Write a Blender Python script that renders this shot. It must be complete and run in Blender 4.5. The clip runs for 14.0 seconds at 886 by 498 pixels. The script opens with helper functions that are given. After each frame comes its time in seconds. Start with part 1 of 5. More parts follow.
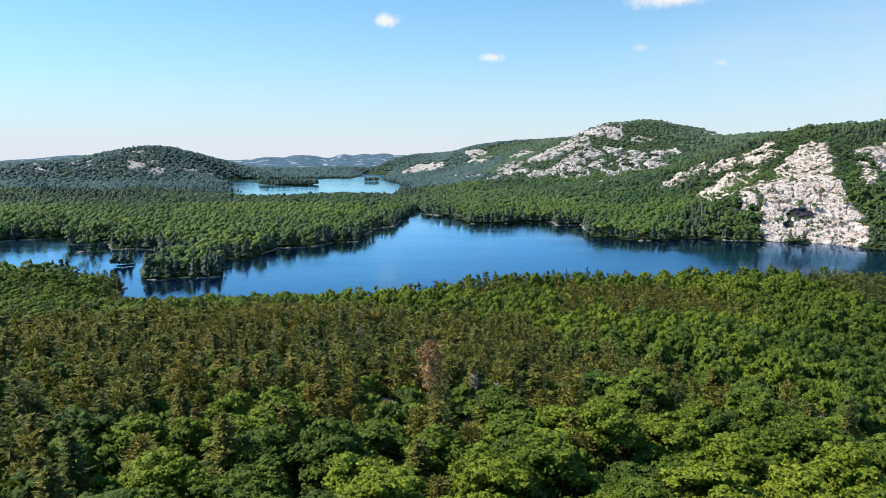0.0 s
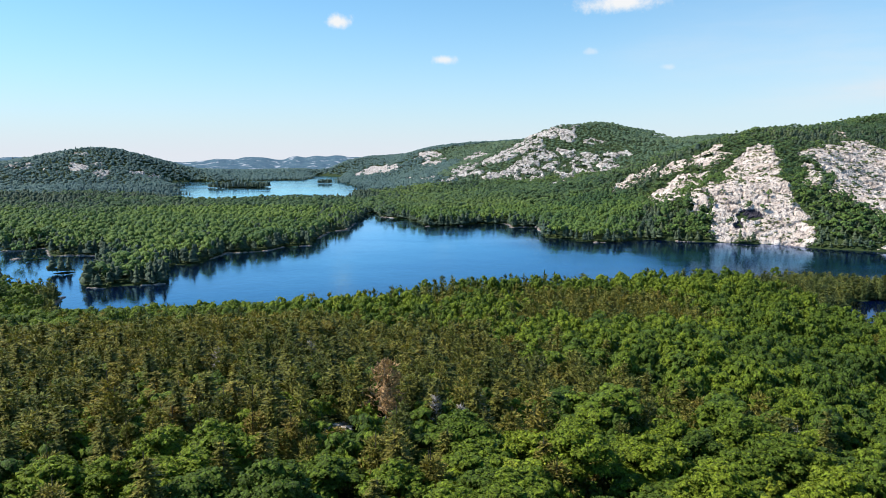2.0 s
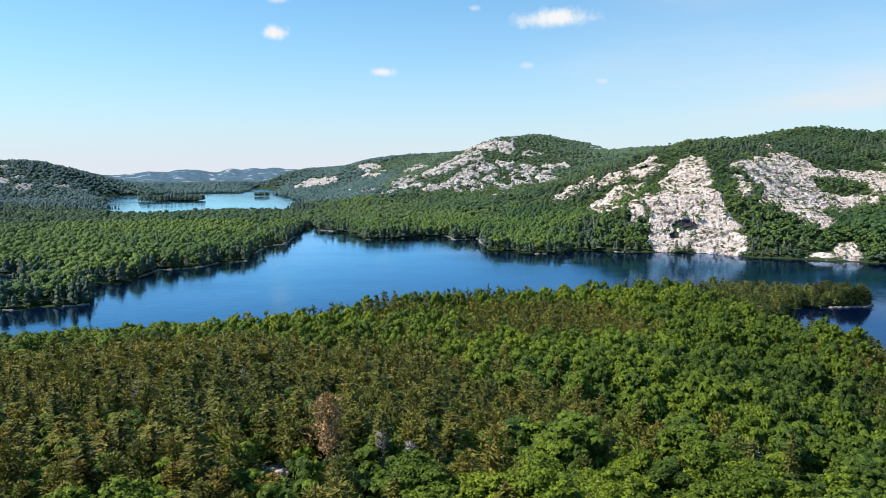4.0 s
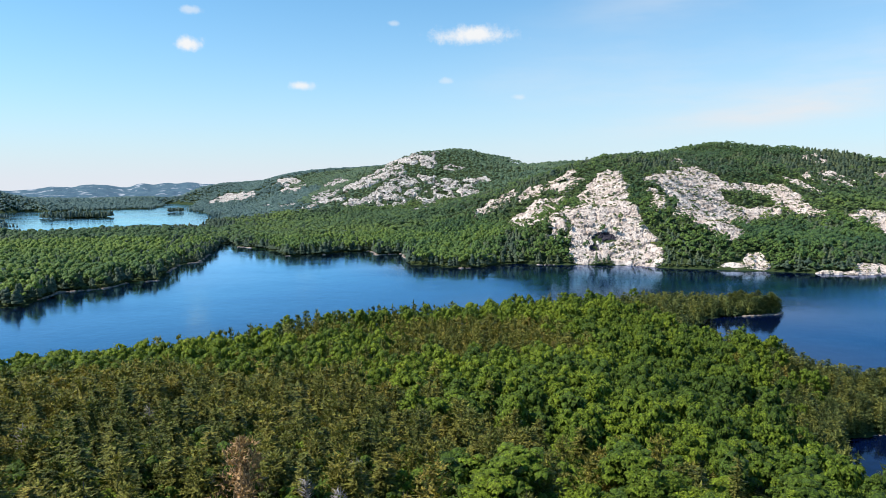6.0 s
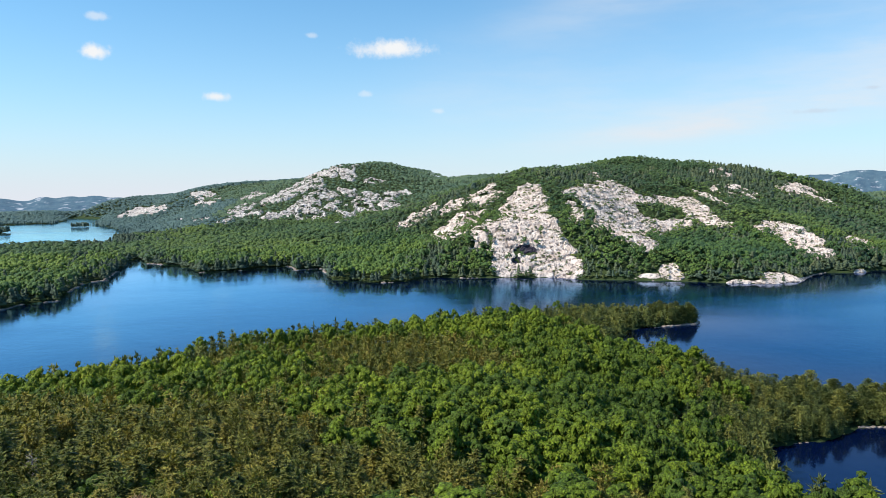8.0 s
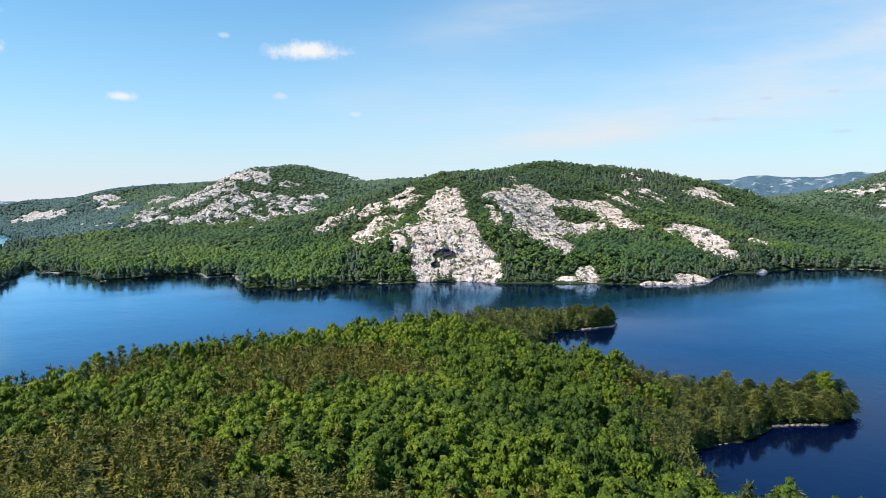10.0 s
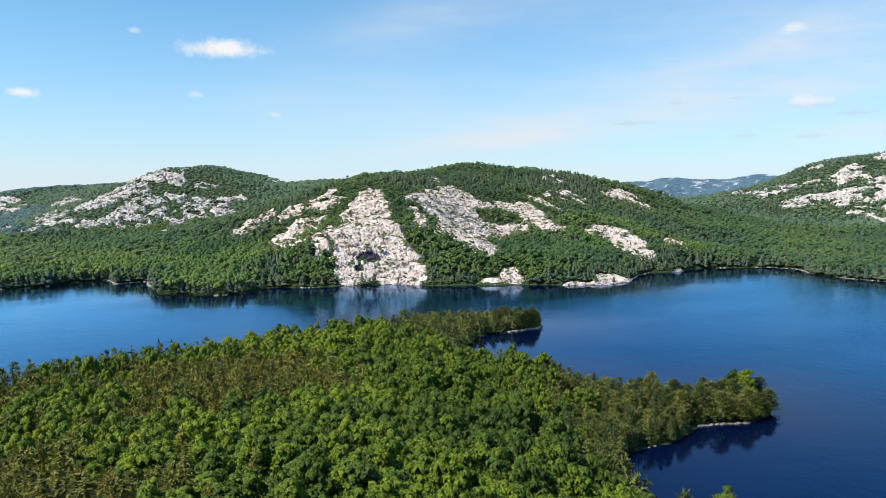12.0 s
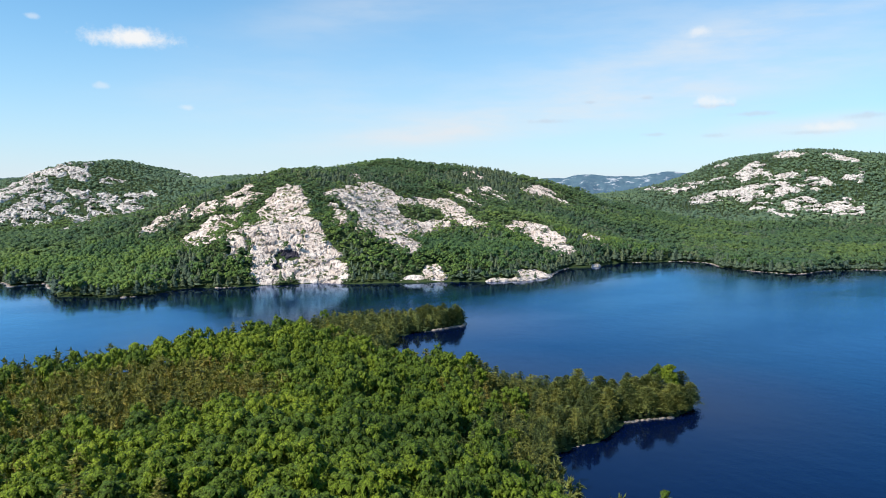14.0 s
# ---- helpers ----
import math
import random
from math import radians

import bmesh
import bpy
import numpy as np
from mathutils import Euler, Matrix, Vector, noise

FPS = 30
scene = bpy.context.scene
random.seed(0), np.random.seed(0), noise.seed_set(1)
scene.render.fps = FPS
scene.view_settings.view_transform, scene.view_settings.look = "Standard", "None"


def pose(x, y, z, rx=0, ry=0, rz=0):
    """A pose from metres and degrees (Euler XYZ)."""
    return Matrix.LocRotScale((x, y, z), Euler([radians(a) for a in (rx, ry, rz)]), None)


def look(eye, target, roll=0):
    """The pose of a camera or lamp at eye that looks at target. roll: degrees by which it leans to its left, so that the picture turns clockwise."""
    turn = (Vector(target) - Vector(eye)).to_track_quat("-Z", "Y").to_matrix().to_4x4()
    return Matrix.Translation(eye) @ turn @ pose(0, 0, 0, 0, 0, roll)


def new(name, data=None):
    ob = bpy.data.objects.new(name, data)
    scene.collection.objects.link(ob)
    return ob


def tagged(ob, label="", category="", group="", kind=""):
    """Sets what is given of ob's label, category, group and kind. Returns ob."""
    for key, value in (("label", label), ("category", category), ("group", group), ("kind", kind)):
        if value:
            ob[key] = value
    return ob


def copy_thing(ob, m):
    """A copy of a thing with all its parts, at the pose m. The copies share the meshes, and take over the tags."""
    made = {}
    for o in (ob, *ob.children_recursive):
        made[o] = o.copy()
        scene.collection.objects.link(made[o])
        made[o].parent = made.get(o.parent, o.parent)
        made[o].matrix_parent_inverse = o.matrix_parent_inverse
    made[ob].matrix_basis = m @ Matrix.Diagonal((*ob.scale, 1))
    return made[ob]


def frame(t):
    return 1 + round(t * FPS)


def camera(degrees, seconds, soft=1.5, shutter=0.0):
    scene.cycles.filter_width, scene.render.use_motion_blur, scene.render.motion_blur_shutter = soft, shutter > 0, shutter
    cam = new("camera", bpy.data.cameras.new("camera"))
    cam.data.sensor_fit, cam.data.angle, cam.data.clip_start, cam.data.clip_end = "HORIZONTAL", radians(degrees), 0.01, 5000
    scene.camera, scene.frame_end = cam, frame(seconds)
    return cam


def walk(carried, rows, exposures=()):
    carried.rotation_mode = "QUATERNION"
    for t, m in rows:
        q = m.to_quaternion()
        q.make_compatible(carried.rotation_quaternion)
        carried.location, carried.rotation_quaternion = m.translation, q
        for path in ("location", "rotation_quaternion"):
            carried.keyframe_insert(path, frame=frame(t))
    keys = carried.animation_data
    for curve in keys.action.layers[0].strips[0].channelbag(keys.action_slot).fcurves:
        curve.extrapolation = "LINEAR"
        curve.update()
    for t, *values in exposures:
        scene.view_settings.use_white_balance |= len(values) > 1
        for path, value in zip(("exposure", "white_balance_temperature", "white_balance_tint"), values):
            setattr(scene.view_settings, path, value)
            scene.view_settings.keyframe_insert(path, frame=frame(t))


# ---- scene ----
# A drone over a wooded headland: it drifts forward and turns to the right. The lake lies at z = 0.
cam = camera(64.43, 14.0, soft=0.9)
PATH = [
    (0, (0.00, 0.00, 80.00), (0.00, 99.11, 66.66), 0.27),
    (0.5, (-0.13, 2.20, 79.98), (1.30, 101.30, 66.65), 0.30),
    (1, (-0.22, 4.30, 80.00), (2.77, 103.37, 66.72), 0.31),
    (1.5, (-0.26, 6.48, 80.00), (4.46, 105.50, 66.81), 0.29),
    (2, (-0.28, 8.69, 80.02), (6.14, 107.63, 66.98), 0.28),
    (2.5, (-0.27, 10.89, 80.01), (8.07, 109.72, 67.28), 0.28),
    (3, (-0.34, 13.01, 80.06), (9.97, 111.72, 67.76), 0.25),
    (5.5, (-0.04, 23.31, 80.22), (22.77, 120.17, 70.38), 0.03),
    (6, (0.12, 25.36, 80.25), (25.79, 121.56, 70.91), 0.01),
    (6.5, (0.34, 27.48, 80.31), (28.84, 122.92, 71.48), -0.00),
    (7, (0.61, 29.73, 80.32), (31.78, 124.39, 72.00), -0.01),
    (7.5, (1.01, 32.08, 80.32), (34.80, 125.88, 72.53), -0.02),
    (8, (1.51, 34.27, 80.36), (37.88, 127.12, 72.86), -0.05),
    (10.5, (5.91, 45.76, 80.20), (55.27, 132.46, 73.32), -0.07),
    (11, (6.81, 47.84, 80.27), (58.48, 133.18, 73.45), -0.11),
    (11.5, (7.78, 49.87, 80.39), (61.75, 133.78, 73.63), -0.11),
    (12, (8.79, 51.94, 80.51), (65.04, 134.35, 73.75), -0.13),
    (12.5, (9.88, 54.01, 80.51), (68.32, 134.86, 73.59), -0.11),
    (13, (11.03, 56.07, 80.51), (71.62, 135.29, 73.22), -0.11),
    (13.5, (12.13, 58.10, 80.52), (75.16, 135.39, 73.16), -0.14),
    (14, (13.25, 60.12, 80.59), (78.38, 135.64, 73.27), -0.12),
]
walk(cam, [(t, look(eye, target, roll)) for t, eye, target, roll in PATH])

# ---- sky, sun, exposure ----
SUN_TURN, SUN_HEIGHT = -82.0, 47.0  # degrees clockwise from +y, degrees above the horizon
scene.view_settings.exposure = 0.75
world = bpy.data.worlds.new("sky")
scene.world = world
world.use_nodes = True
wt = world.node_tree


def sky_node(kind, operation="", **values):
    n = wt.nodes.new(kind)
    if operation:
        n.operation = operation
    for key, value in values.items():
        slot = n.inputs[int(key[1:])]
        if isinstance(value, bpy.types.NodeSocket):
            wt.links.new(value, slot)
        else:
            slot.default_value = value
    return n


def sky_math(operation, *values):
    return sky_node("ShaderNodeMath", operation, **{f"i{k}": v for k, v in enumerate(values)}).outputs[0]


def sky_mix(fac, a, b, blend="MIX"):
    n = wt.nodes.new("ShaderNodeMix")
    n.data_type, n.blend_type = "RGBA", blend
    for k, v in ((0, fac), (6, a), (7, b)):
        if isinstance(v, bpy.types.NodeSocket):
            wt.links.new(v, n.inputs[k])
        else:
            n.inputs[k].default_value = v
    return n.outputs[2]


def smooth(value, low, high):
    n = wt.nodes.new("ShaderNodeMapRange")
    n.interpolation_type = "SMOOTHSTEP"
    wt.links.new(value, n.inputs[0])
    n.inputs[1].default_value, n.inputs[2].default_value = low, high
    return n.outputs[0]


sky = wt.nodes.new("ShaderNodeTexSky")
sky.sky_type, sky.sun_disc = "NISHITA", False
sky.sun_elevation, sky.sun_rotation = radians(SUN_HEIGHT), radians(SUN_TURN)
sky.air_density, sky.dust_density, sky.ozone_density, sky.altitude = 1.0, 0.08, 2.5, 200
way = wt.nodes.new("ShaderNodeTexCoord").outputs["Generated"]
up = sky_node("ShaderNodeSeparateXYZ", i0=way).outputs["Z"]
colour = sky_mix(1.0, sky.outputs["Color"], (0.405, 0.905, 1.06, 1), "MULTIPLY")
# pale summer haze low over the hills
haze = sky_math("MULTIPLY", sky_math("EXPONENT", sky_math("MULTIPLY", sky_math("MAXIMUM", up, 0.0), -7.4)), 0.97)
colour = sky_mix(haze, colour, (4.25, 4.62, 5.3, 1))
bank = sky_math("MULTIPLY", sky_math("EXPONENT", sky_math("MULTIPLY", sky_math("MAXIMUM", up, 0.0), -21.0)), 0.6)
colour = sky_mix(bank, colour, (4.75, 4.9, 5.2, 1))
# thin high cloud in long veils: bearing and height in degrees, half length, half breadth, slant, how dense
VEILS = [(60, 12, 24, 8, 3, 0.3), (32, 6.5, 14, 3, 2, 0.3), (54, 7.6, 22, 1.7, 7, 0.55), (43, 5.2, 16, 1.0, 4, 0.5), (62, 11.5, 15, 1.6, 8, 0.4), (34, 14.5, 12, 2.2, 12, 0.3), (70, 5.0, 10, 0.9, 2, 0.6), (24, 9.0, 9, 1.4, 10, 0.18)]
streak = sky_node("ShaderNodeMapping", i0=way)
streak.inputs["Scale"].default_value, streak.inputs["Rotation"].default_value = (1.0, 1.0, 5.0), (0.10, -0.06, 0.0)
fibre = sky_node("ShaderNodeTexNoise", i0=streak.outputs[0])
fibre.inputs["Scale"].default_value, fibre.inputs["Detail"].default_value, fibre.inputs["Roughness"].default_value = 6.0, 6, 0.6
veils = None
for turn, height, wide, tall, slant, dense in VEILS:
    a, e, t = radians(turn), radians(height), radians(slant)
    side, rise = Vector((math.cos(a), -math.sin(a), 0)), Vector((-math.sin(a) * math.sin(e), -math.cos(a) * math.sin(e), math.cos(e)))
    u = sky_node("ShaderNodeVectorMath", "DOT_PRODUCT", i0=way, i1=tuple((side * math.cos(t) + rise * math.sin(t)) / radians(wide))).outputs["Value"]
    v = sky_node("ShaderNodeVectorMath", "DOT_PRODUCT", i0=way, i1=tuple((rise * math.cos(t) - side * math.sin(t)) / radians(tall))).outputs["Value"]
    f = sky_node("ShaderNodeVectorMath", "DOT_PRODUCT", i0=way, i1=(math.sin(a) * math.cos(e), math.cos(a) * math.cos(e), math.sin(e))).outputs["Value"]
    ring = sky_math("ADD", sky_math("MULTIPLY", u, u), sky_math("MULTIPLY", v, v))
    thin = sky_math("MULTIPLY", sky_math("EXPONENT", sky_math("MULTIPLY", ring, -1.4)), sky_math("MULTIPLY", smooth(f, 0.6, 0.8), dense))
    veils = thin if veils is None else sky_math("ADD", veils, thin)
veils = sky_math("MULTIPLY", veils, sky_math("ADD", sky_math("MULTIPLY", smooth(fibre.outputs["Fac"], 0.30, 0.70), 0.6), 0.5))
colour = sky_mix(sky_math("MINIMUM", veils, 0.9), colour, (4.7, 4.95, 5.25, 1))
# small fair-weather clouds: bearing and height in degrees, half width and half height in degrees, how dense
CLOUDS = [(-4.6, 10.3, 1.1, 0.55, 1.0), (-15.5, 12.6, 0.9, 0.25, 0.6), (3.8, 7.6, 1.05, 0.40, 0.9), (17.3, 11.6, 3.2, 0.75, 1.0), (-4.4, 12.7, 0.8, 0.3, 0.5), (21.0, 6.8, 0.7, 0.25, 0.42),
    (15.2, 8.1, 0.5, 0.26, 0.38), (11.0, 12.4, 0.5, 0.2, 0.4), (60.5, 12.2, 1.1, 0.4, 0.6), (61.7, 7.1, 1.5, 0.42, 0.75), (69.1, 4.9, 2.0, 0.4, 0.7)]
puff = sky_node("ShaderNodeTexNoise", i0=way)
puff.inputs["Scale"].default_value, puff.inputs["Detail"].default_value, puff.inputs["Roughness"].default_value = 55, 6, 0.6
# grey undersides and thin flat streaks low in the east, in the same terms
STREAKS = [(48.9, 6.0, 1.8, 0.22, 0.5), (52.5, 7.4, 0.7, 0.14, 0.5), (56.7, 7.6, 0.6, 0.18, 0.5), (57.4, 4.8, 1.0, 0.16, 0.45), (61.6, 4.6, 1.2, 0.2, 0.45), (64.2, 6.1, 1.6, 0.2, 0.5), (71.9, 5.6, 1.6, 0.25, 0.5), (61.5, 6.8, 1.9, 0.2, 0.5), (68.3, 4.6, 2.2, 0.2, 0.45)]


def cloud_cover(clouds):
    cover = None
    for turn, height, wide, tall, dense in clouds:
        a, e = radians(turn), radians(height)
        ahead = (math.sin(a) * math.cos(e), math.cos(a) * math.cos(e), math.sin(e))
        u = sky_node("ShaderNodeVectorMath", "DOT_PRODUCT", i0=way, i1=tuple(v / radians(wide) for v in (math.cos(a), -math.sin(a), 0))).outputs["Value"]
        v = sky_node("ShaderNodeVectorMath", "DOT_PRODUCT", i0=way, i1=tuple(v / radians(tall) for v in (-math.sin(a) * math.sin(e), -math.cos(a) * math.sin(e), math.cos(e)))).outputs["Value"]
        f = sky_node("ShaderNodeVectorMath", "DOT_PRODUCT", i0=way, i1=ahead).outputs["Value"]
        ring = sky_math("SQRT", sky_math("ADD", sky_math("MULTIPLY", u, u), sky_math("MULTIPLY", v, v)))
        body = sky_math("ADD", ring, sky_math("MULTIPLY", sky_math("SUBTRACT", puff.outputs["Fac"], 0.5), -2.0))
        shape = sky_math("MULTIPLY", smooth(body, 1.25, 0.1), sky_math("MULTIPLY", smooth(f, 0.9, 0.95), dense))
        cover = shape if cover is None else sky_math("MAXIMUM", cover, shape)
    return cover


colour = sky_mix(cloud_cover(STREAKS), colour, (3.5, 3.95, 4.6, 1))
colour = sky_mix(cloud_cover(CLOUDS), colour, (5.4, 5.5, 5.6, 1))
wt.nodes["Background"].inputs["Strength"].default_value = 0.1
wt.links.new(colour, wt.nodes["Background"].inputs["Color"])
sun = new("sun", bpy.data.lights.new("sun", "SUN"))
sun.data.energy, sun.data.angle, sun.data.color = 4.2, radians(0.53), (1.0, 0.95, 0.86)
a, e = radians(SUN_TURN), radians(SUN_HEIGHT)
sun.matrix_world = look((0, 0, 900), (-900 * math.sin(a) * math.cos(e), -900 * math.cos(a) * math.cos(e), 900 - 900 * math.sin(e)))

# ---- materials ----
def material(name, rough=0.8, spec=0.3):
    m = bpy.data.materials.new(name)
    m.use_nodes = True
    b = m.node_tree.nodes["Principled BSDF"]
    b.inputs["Roughness"].default_value = rough
    b.inputs["Specular IOR Level"].default_value = spec
    return m, m.node_tree, b


def node(nt, kind, **values):
    n = nt.nodes.new(kind)
    for key, value in values.items():
        n.inputs[key.replace("_", " ")].default_value = value
    return n


def ramp(nt, source, stops):
    n = nt.nodes.new("ShaderNodeValToRGB")
    while len(n.color_ramp.elements) < len(stops):
        n.color_ramp.elements.new(0.5)
    for el, (at, c) in zip(n.color_ramp.elements, stops):
        el.position, el.color = at, (*c, 1)
    nt.links.new(source, n.inputs["Fac"])
    return n.outputs["Color"]


def mix(nt, fac, a, b, blend="MIX"):
    n = nt.nodes.new("ShaderNodeMix")
    n.data_type, n.blend_type = "RGBA", blend
    for key, value in ((0, fac), (6, a), (7, b)):
        if isinstance(value, (int, float)):
            n.inputs[key].default_value = value
        elif isinstance(value, tuple):
            n.inputs[key].default_value = (*value, 1)
        else:
            nt.links.new(value, n.inputs[key])
    return n.outputs[2]


def noise_tex(nt, scale, detail=4.0, rough=0.55, stretch=None):
    at = nt.nodes.new("ShaderNodeNewGeometry").outputs["Position"]
    if stretch:
        mp = nt.nodes.new("ShaderNodeMapping")
        mp.inputs["Scale"].default_value = stretch
        nt.links.new(at, mp.inputs["Vector"])
        at = mp.outputs["Vector"]
    n = node(nt, "ShaderNodeTexNoise", Scale=scale, Detail=detail, Roughness=rough)
    nt.links.new(at, n.inputs["Vector"])
    return n.outputs["Fac"]


def bump(nt, b, height, strength, distance):
    n = node(nt, "ShaderNodeBump", Strength=strength, Distance=distance)
    nt.links.new(height, n.inputs["Height"])
    nt.links.new(n.outputs["Normal"], b.inputs["Normal"])


def foliage(name, stops, single=False, fine=2.4, patch=0.02, drift=0.5, own=0.74, sharp=1.0):
    """Leaves: a tint for each tree, a shift for each clump, slow drifts over the forest, and some light let through."""
    m, nt, b = material(name, 0.6, 0.12)
    if single:
        tint = nt.nodes.new("ShaderNodeObjectInfo").outputs["Random"]
    else:
        n = nt.nodes.new("ShaderNodeAttribute")
        n.attribute_name = "tint"
        tint = n.outputs["Fac"]
    clump = nt.nodes.new("ShaderNodeNewGeometry").outputs["Random Per Island"]
    total = None
    for source, weight in ((tint, own), (clump, 0.22), (noise_tex(nt, patch, 3), drift)):
        n = nt.nodes.new("ShaderNodeMath")
        n.operation = "MULTIPLY_ADD"
        nt.links.new(source, n.inputs[0])
        n.inputs[1].default_value = weight
        if total is None:
            n.inputs[2].default_value = 0.40 - 0.5 * own - 0.5 * drift
        else:
            nt.links.new(total, n.inputs[2])
        total = n.outputs[0]
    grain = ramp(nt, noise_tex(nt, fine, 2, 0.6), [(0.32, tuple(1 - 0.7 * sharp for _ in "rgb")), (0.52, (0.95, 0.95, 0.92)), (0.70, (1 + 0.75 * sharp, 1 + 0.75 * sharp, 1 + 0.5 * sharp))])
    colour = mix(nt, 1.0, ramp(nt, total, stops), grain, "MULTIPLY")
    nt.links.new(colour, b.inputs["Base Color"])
    bump(nt, b, noise_tex(nt, fine * 0.8, 3, 0.6), 1.0, 1.1 / fine)
    glow = nt.nodes.new("ShaderNodeBsdfTranslucent")
    nt.links.new(mix(nt, 1.0, colour, (1.0, 1.0, 0.55), "MULTIPLY"), glow.inputs["Color"])
    both = node(nt, "ShaderNodeMixShader", Fac=0.22)
    nt.links.new(b.outputs[0], both.inputs[1])
    nt.links.new(glow.outputs[0], both.inputs[2])
    nt.links.new(both.outputs[0], nt.nodes["Material Output"].inputs["Surface"])
    return m


LEAVES = [(0.0, (0.040, 0.071, 0.015)), (0.3, (0.073, 0.116, 0.015)), (0.6, (0.117, 0.163, 0.015)), (0.85, (0.163, 0.211, 0.018)), (1.0, (0.193, 0.223, 0.023))]
MAPLE = [(0.0, (0.045, 0.074, 0.014)), (0.3, (0.081, 0.123, 0.015)), (0.6, (0.130, 0.174, 0.015)), (0.85, (0.180, 0.225, 0.019)), (1.0, (0.216, 0.238, 0.024))]
NEEDLES = [(0.0, (0.082, 0.105, 0.032)), (0.35, (0.148, 0.154, 0.037)), (0.65, (0.205, 0.190, 0.040)), (0.88, (0.244, 0.195, 0.046)), (1.0, (0.260, 0.167, 0.054))]
# SHADY: greener needles of the shore pines, darkened for the shade they stand in
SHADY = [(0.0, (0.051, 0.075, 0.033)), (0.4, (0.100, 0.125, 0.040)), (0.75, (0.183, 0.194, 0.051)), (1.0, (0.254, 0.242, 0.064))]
HILLS = [(0.0, (0.042, 0.082, 0.050)), (0.4, (0.075, 0.124, 0.051)), (0.75, (0.114, 0.168, 0.048)), (1.0, (0.151, 0.205, 0.051))]
SPRUCE = [(0.0, (0.050, 0.082, 0.069)), (0.5, (0.089, 0.124, 0.078)), (1.0, (0.139, 0.161, 0.078))]
DRY = [(0.0, (0.295, 0.184, 0.094)), (0.5, (0.437, 0.282, 0.155)), (1.0, (0.547, 0.369, 0.217))]
LOWS = [(0.0, (0.037, 0.077, 0.041)), (0.35, (0.070, 0.126, 0.043)), (0.7, (0.113, 0.176, 0.041)), (1.0, (0.156, 0.220, 0.047))]
# distance haze is painted into these two colours, faintly into HILLS and SPRUCE too
HAZE_BLUE = [(0.0, (0.063, 0.112, 0.087)), (0.5, (0.106, 0.161, 0.100)), (1.0, (0.161, 0.215, 0.100))]
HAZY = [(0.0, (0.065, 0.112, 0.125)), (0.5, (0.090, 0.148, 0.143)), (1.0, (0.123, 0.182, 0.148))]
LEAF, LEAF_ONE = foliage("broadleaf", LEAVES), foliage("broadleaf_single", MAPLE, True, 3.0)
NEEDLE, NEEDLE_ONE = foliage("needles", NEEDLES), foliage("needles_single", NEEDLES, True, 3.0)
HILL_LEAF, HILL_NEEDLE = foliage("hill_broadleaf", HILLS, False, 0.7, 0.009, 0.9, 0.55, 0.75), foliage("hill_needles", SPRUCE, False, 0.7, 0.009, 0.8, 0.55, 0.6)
FAR_LEAF = foliage("distant_woods", HAZE_BLUE, False, 0.5, 0.006, 0.8, 0.35, 0.45)
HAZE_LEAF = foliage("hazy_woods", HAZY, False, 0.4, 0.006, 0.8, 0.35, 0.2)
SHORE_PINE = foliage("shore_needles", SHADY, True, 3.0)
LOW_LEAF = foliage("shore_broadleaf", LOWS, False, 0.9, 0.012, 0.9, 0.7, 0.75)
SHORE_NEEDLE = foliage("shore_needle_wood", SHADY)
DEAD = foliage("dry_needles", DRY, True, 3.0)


def bark_material():
    m, nt, b = material("bark", 0.9, 0.1)
    nt.links.new(ramp(nt, noise_tex(nt, 3, 5, 0.6, (1, 1, 0.2)), [(0.3, (0.045, 0.036, 0.028)), (0.7, (0.14, 0.115, 0.095))]), b.inputs["Base Color"])
    return m


BARK = bark_material()


def soil_material():
    m, nt, b = material("forest_floor", 0.95, 0.1)
    c = ramp(nt, noise_tex(nt, 0.08, 6, 0.6), [(0.3, (0.022, 0.034, 0.013)), (0.55, (0.034, 0.052, 0.018)), (0.75, (0.052, 0.064, 0.026))])
    nt.links.new(c, b.inputs["Base Color"])
    bump(nt, b, noise_tex(nt, 0.6, 5), 0.8, 0.6)
    return m


SOIL = soil_material()


def rock_material(name, tone, coarse, hue=(1, 1, 1)):
    """Pale quartzite with cracks, dark stains and lichen; tone for how light it is, coarse for the size of its stains.
    """
    m, nt, b = material(name, 0.9, 0.15)
    c = ramp(nt, noise_tex(nt, 0.07, 9, 0.66), [(0.30, (0.29, 0.22, 0.18)), (0.43, (0.52, 0.425, 0.365)), (0.62, (0.68, 0.585, 0.52))])
    stain_shade = ramp(nt, noise_tex(nt, 0.30 / coarse, 8, 0.70, (1, 1, 0.5)), [(0.525, (0, 0, 0)), (0.595, (0.9, 0.9, 0.9))])
    c = mix(nt, stain_shade, c, (0.12, 0.10, 0.095))
    speck = ramp(nt, noise_tex(nt, 0.85 / coarse, 5, 0.6, (1, 1, 0.8)), [(0.55, (0, 0, 0)), (0.65, (0.85, 0.85, 0.85))])
    c = mix(nt, speck, c, (0.20, 0.155, 0.13))
    c = mix(nt, 1.0, c, tuple(tone * v for v in hue), "MULTIPLY")
    lichen = ramp(nt, noise_tex(nt, 0.03, 7, 0.62), [(0.58, (0, 0, 0)), (0.74, (0.35, 0.35, 0.35))])
    c = mix(nt, lichen, c, (0.19, 0.175, 0.13))
    nt.links.new(c, b.inputs["Base Color"])
    bump(nt, b, noise_tex(nt, 0.25, 9, 0.66), 0.9, 1.3)
    return m


# GREY_ROCK serves the far hills: lichen-grey, with some haze painted into its colour
ROCK, GREY_ROCK = rock_material("quartzite", 1.02, 1.3), rock_material("far_quartzite", 0.95, 2.2, (0.93, 1.0, 1.05))


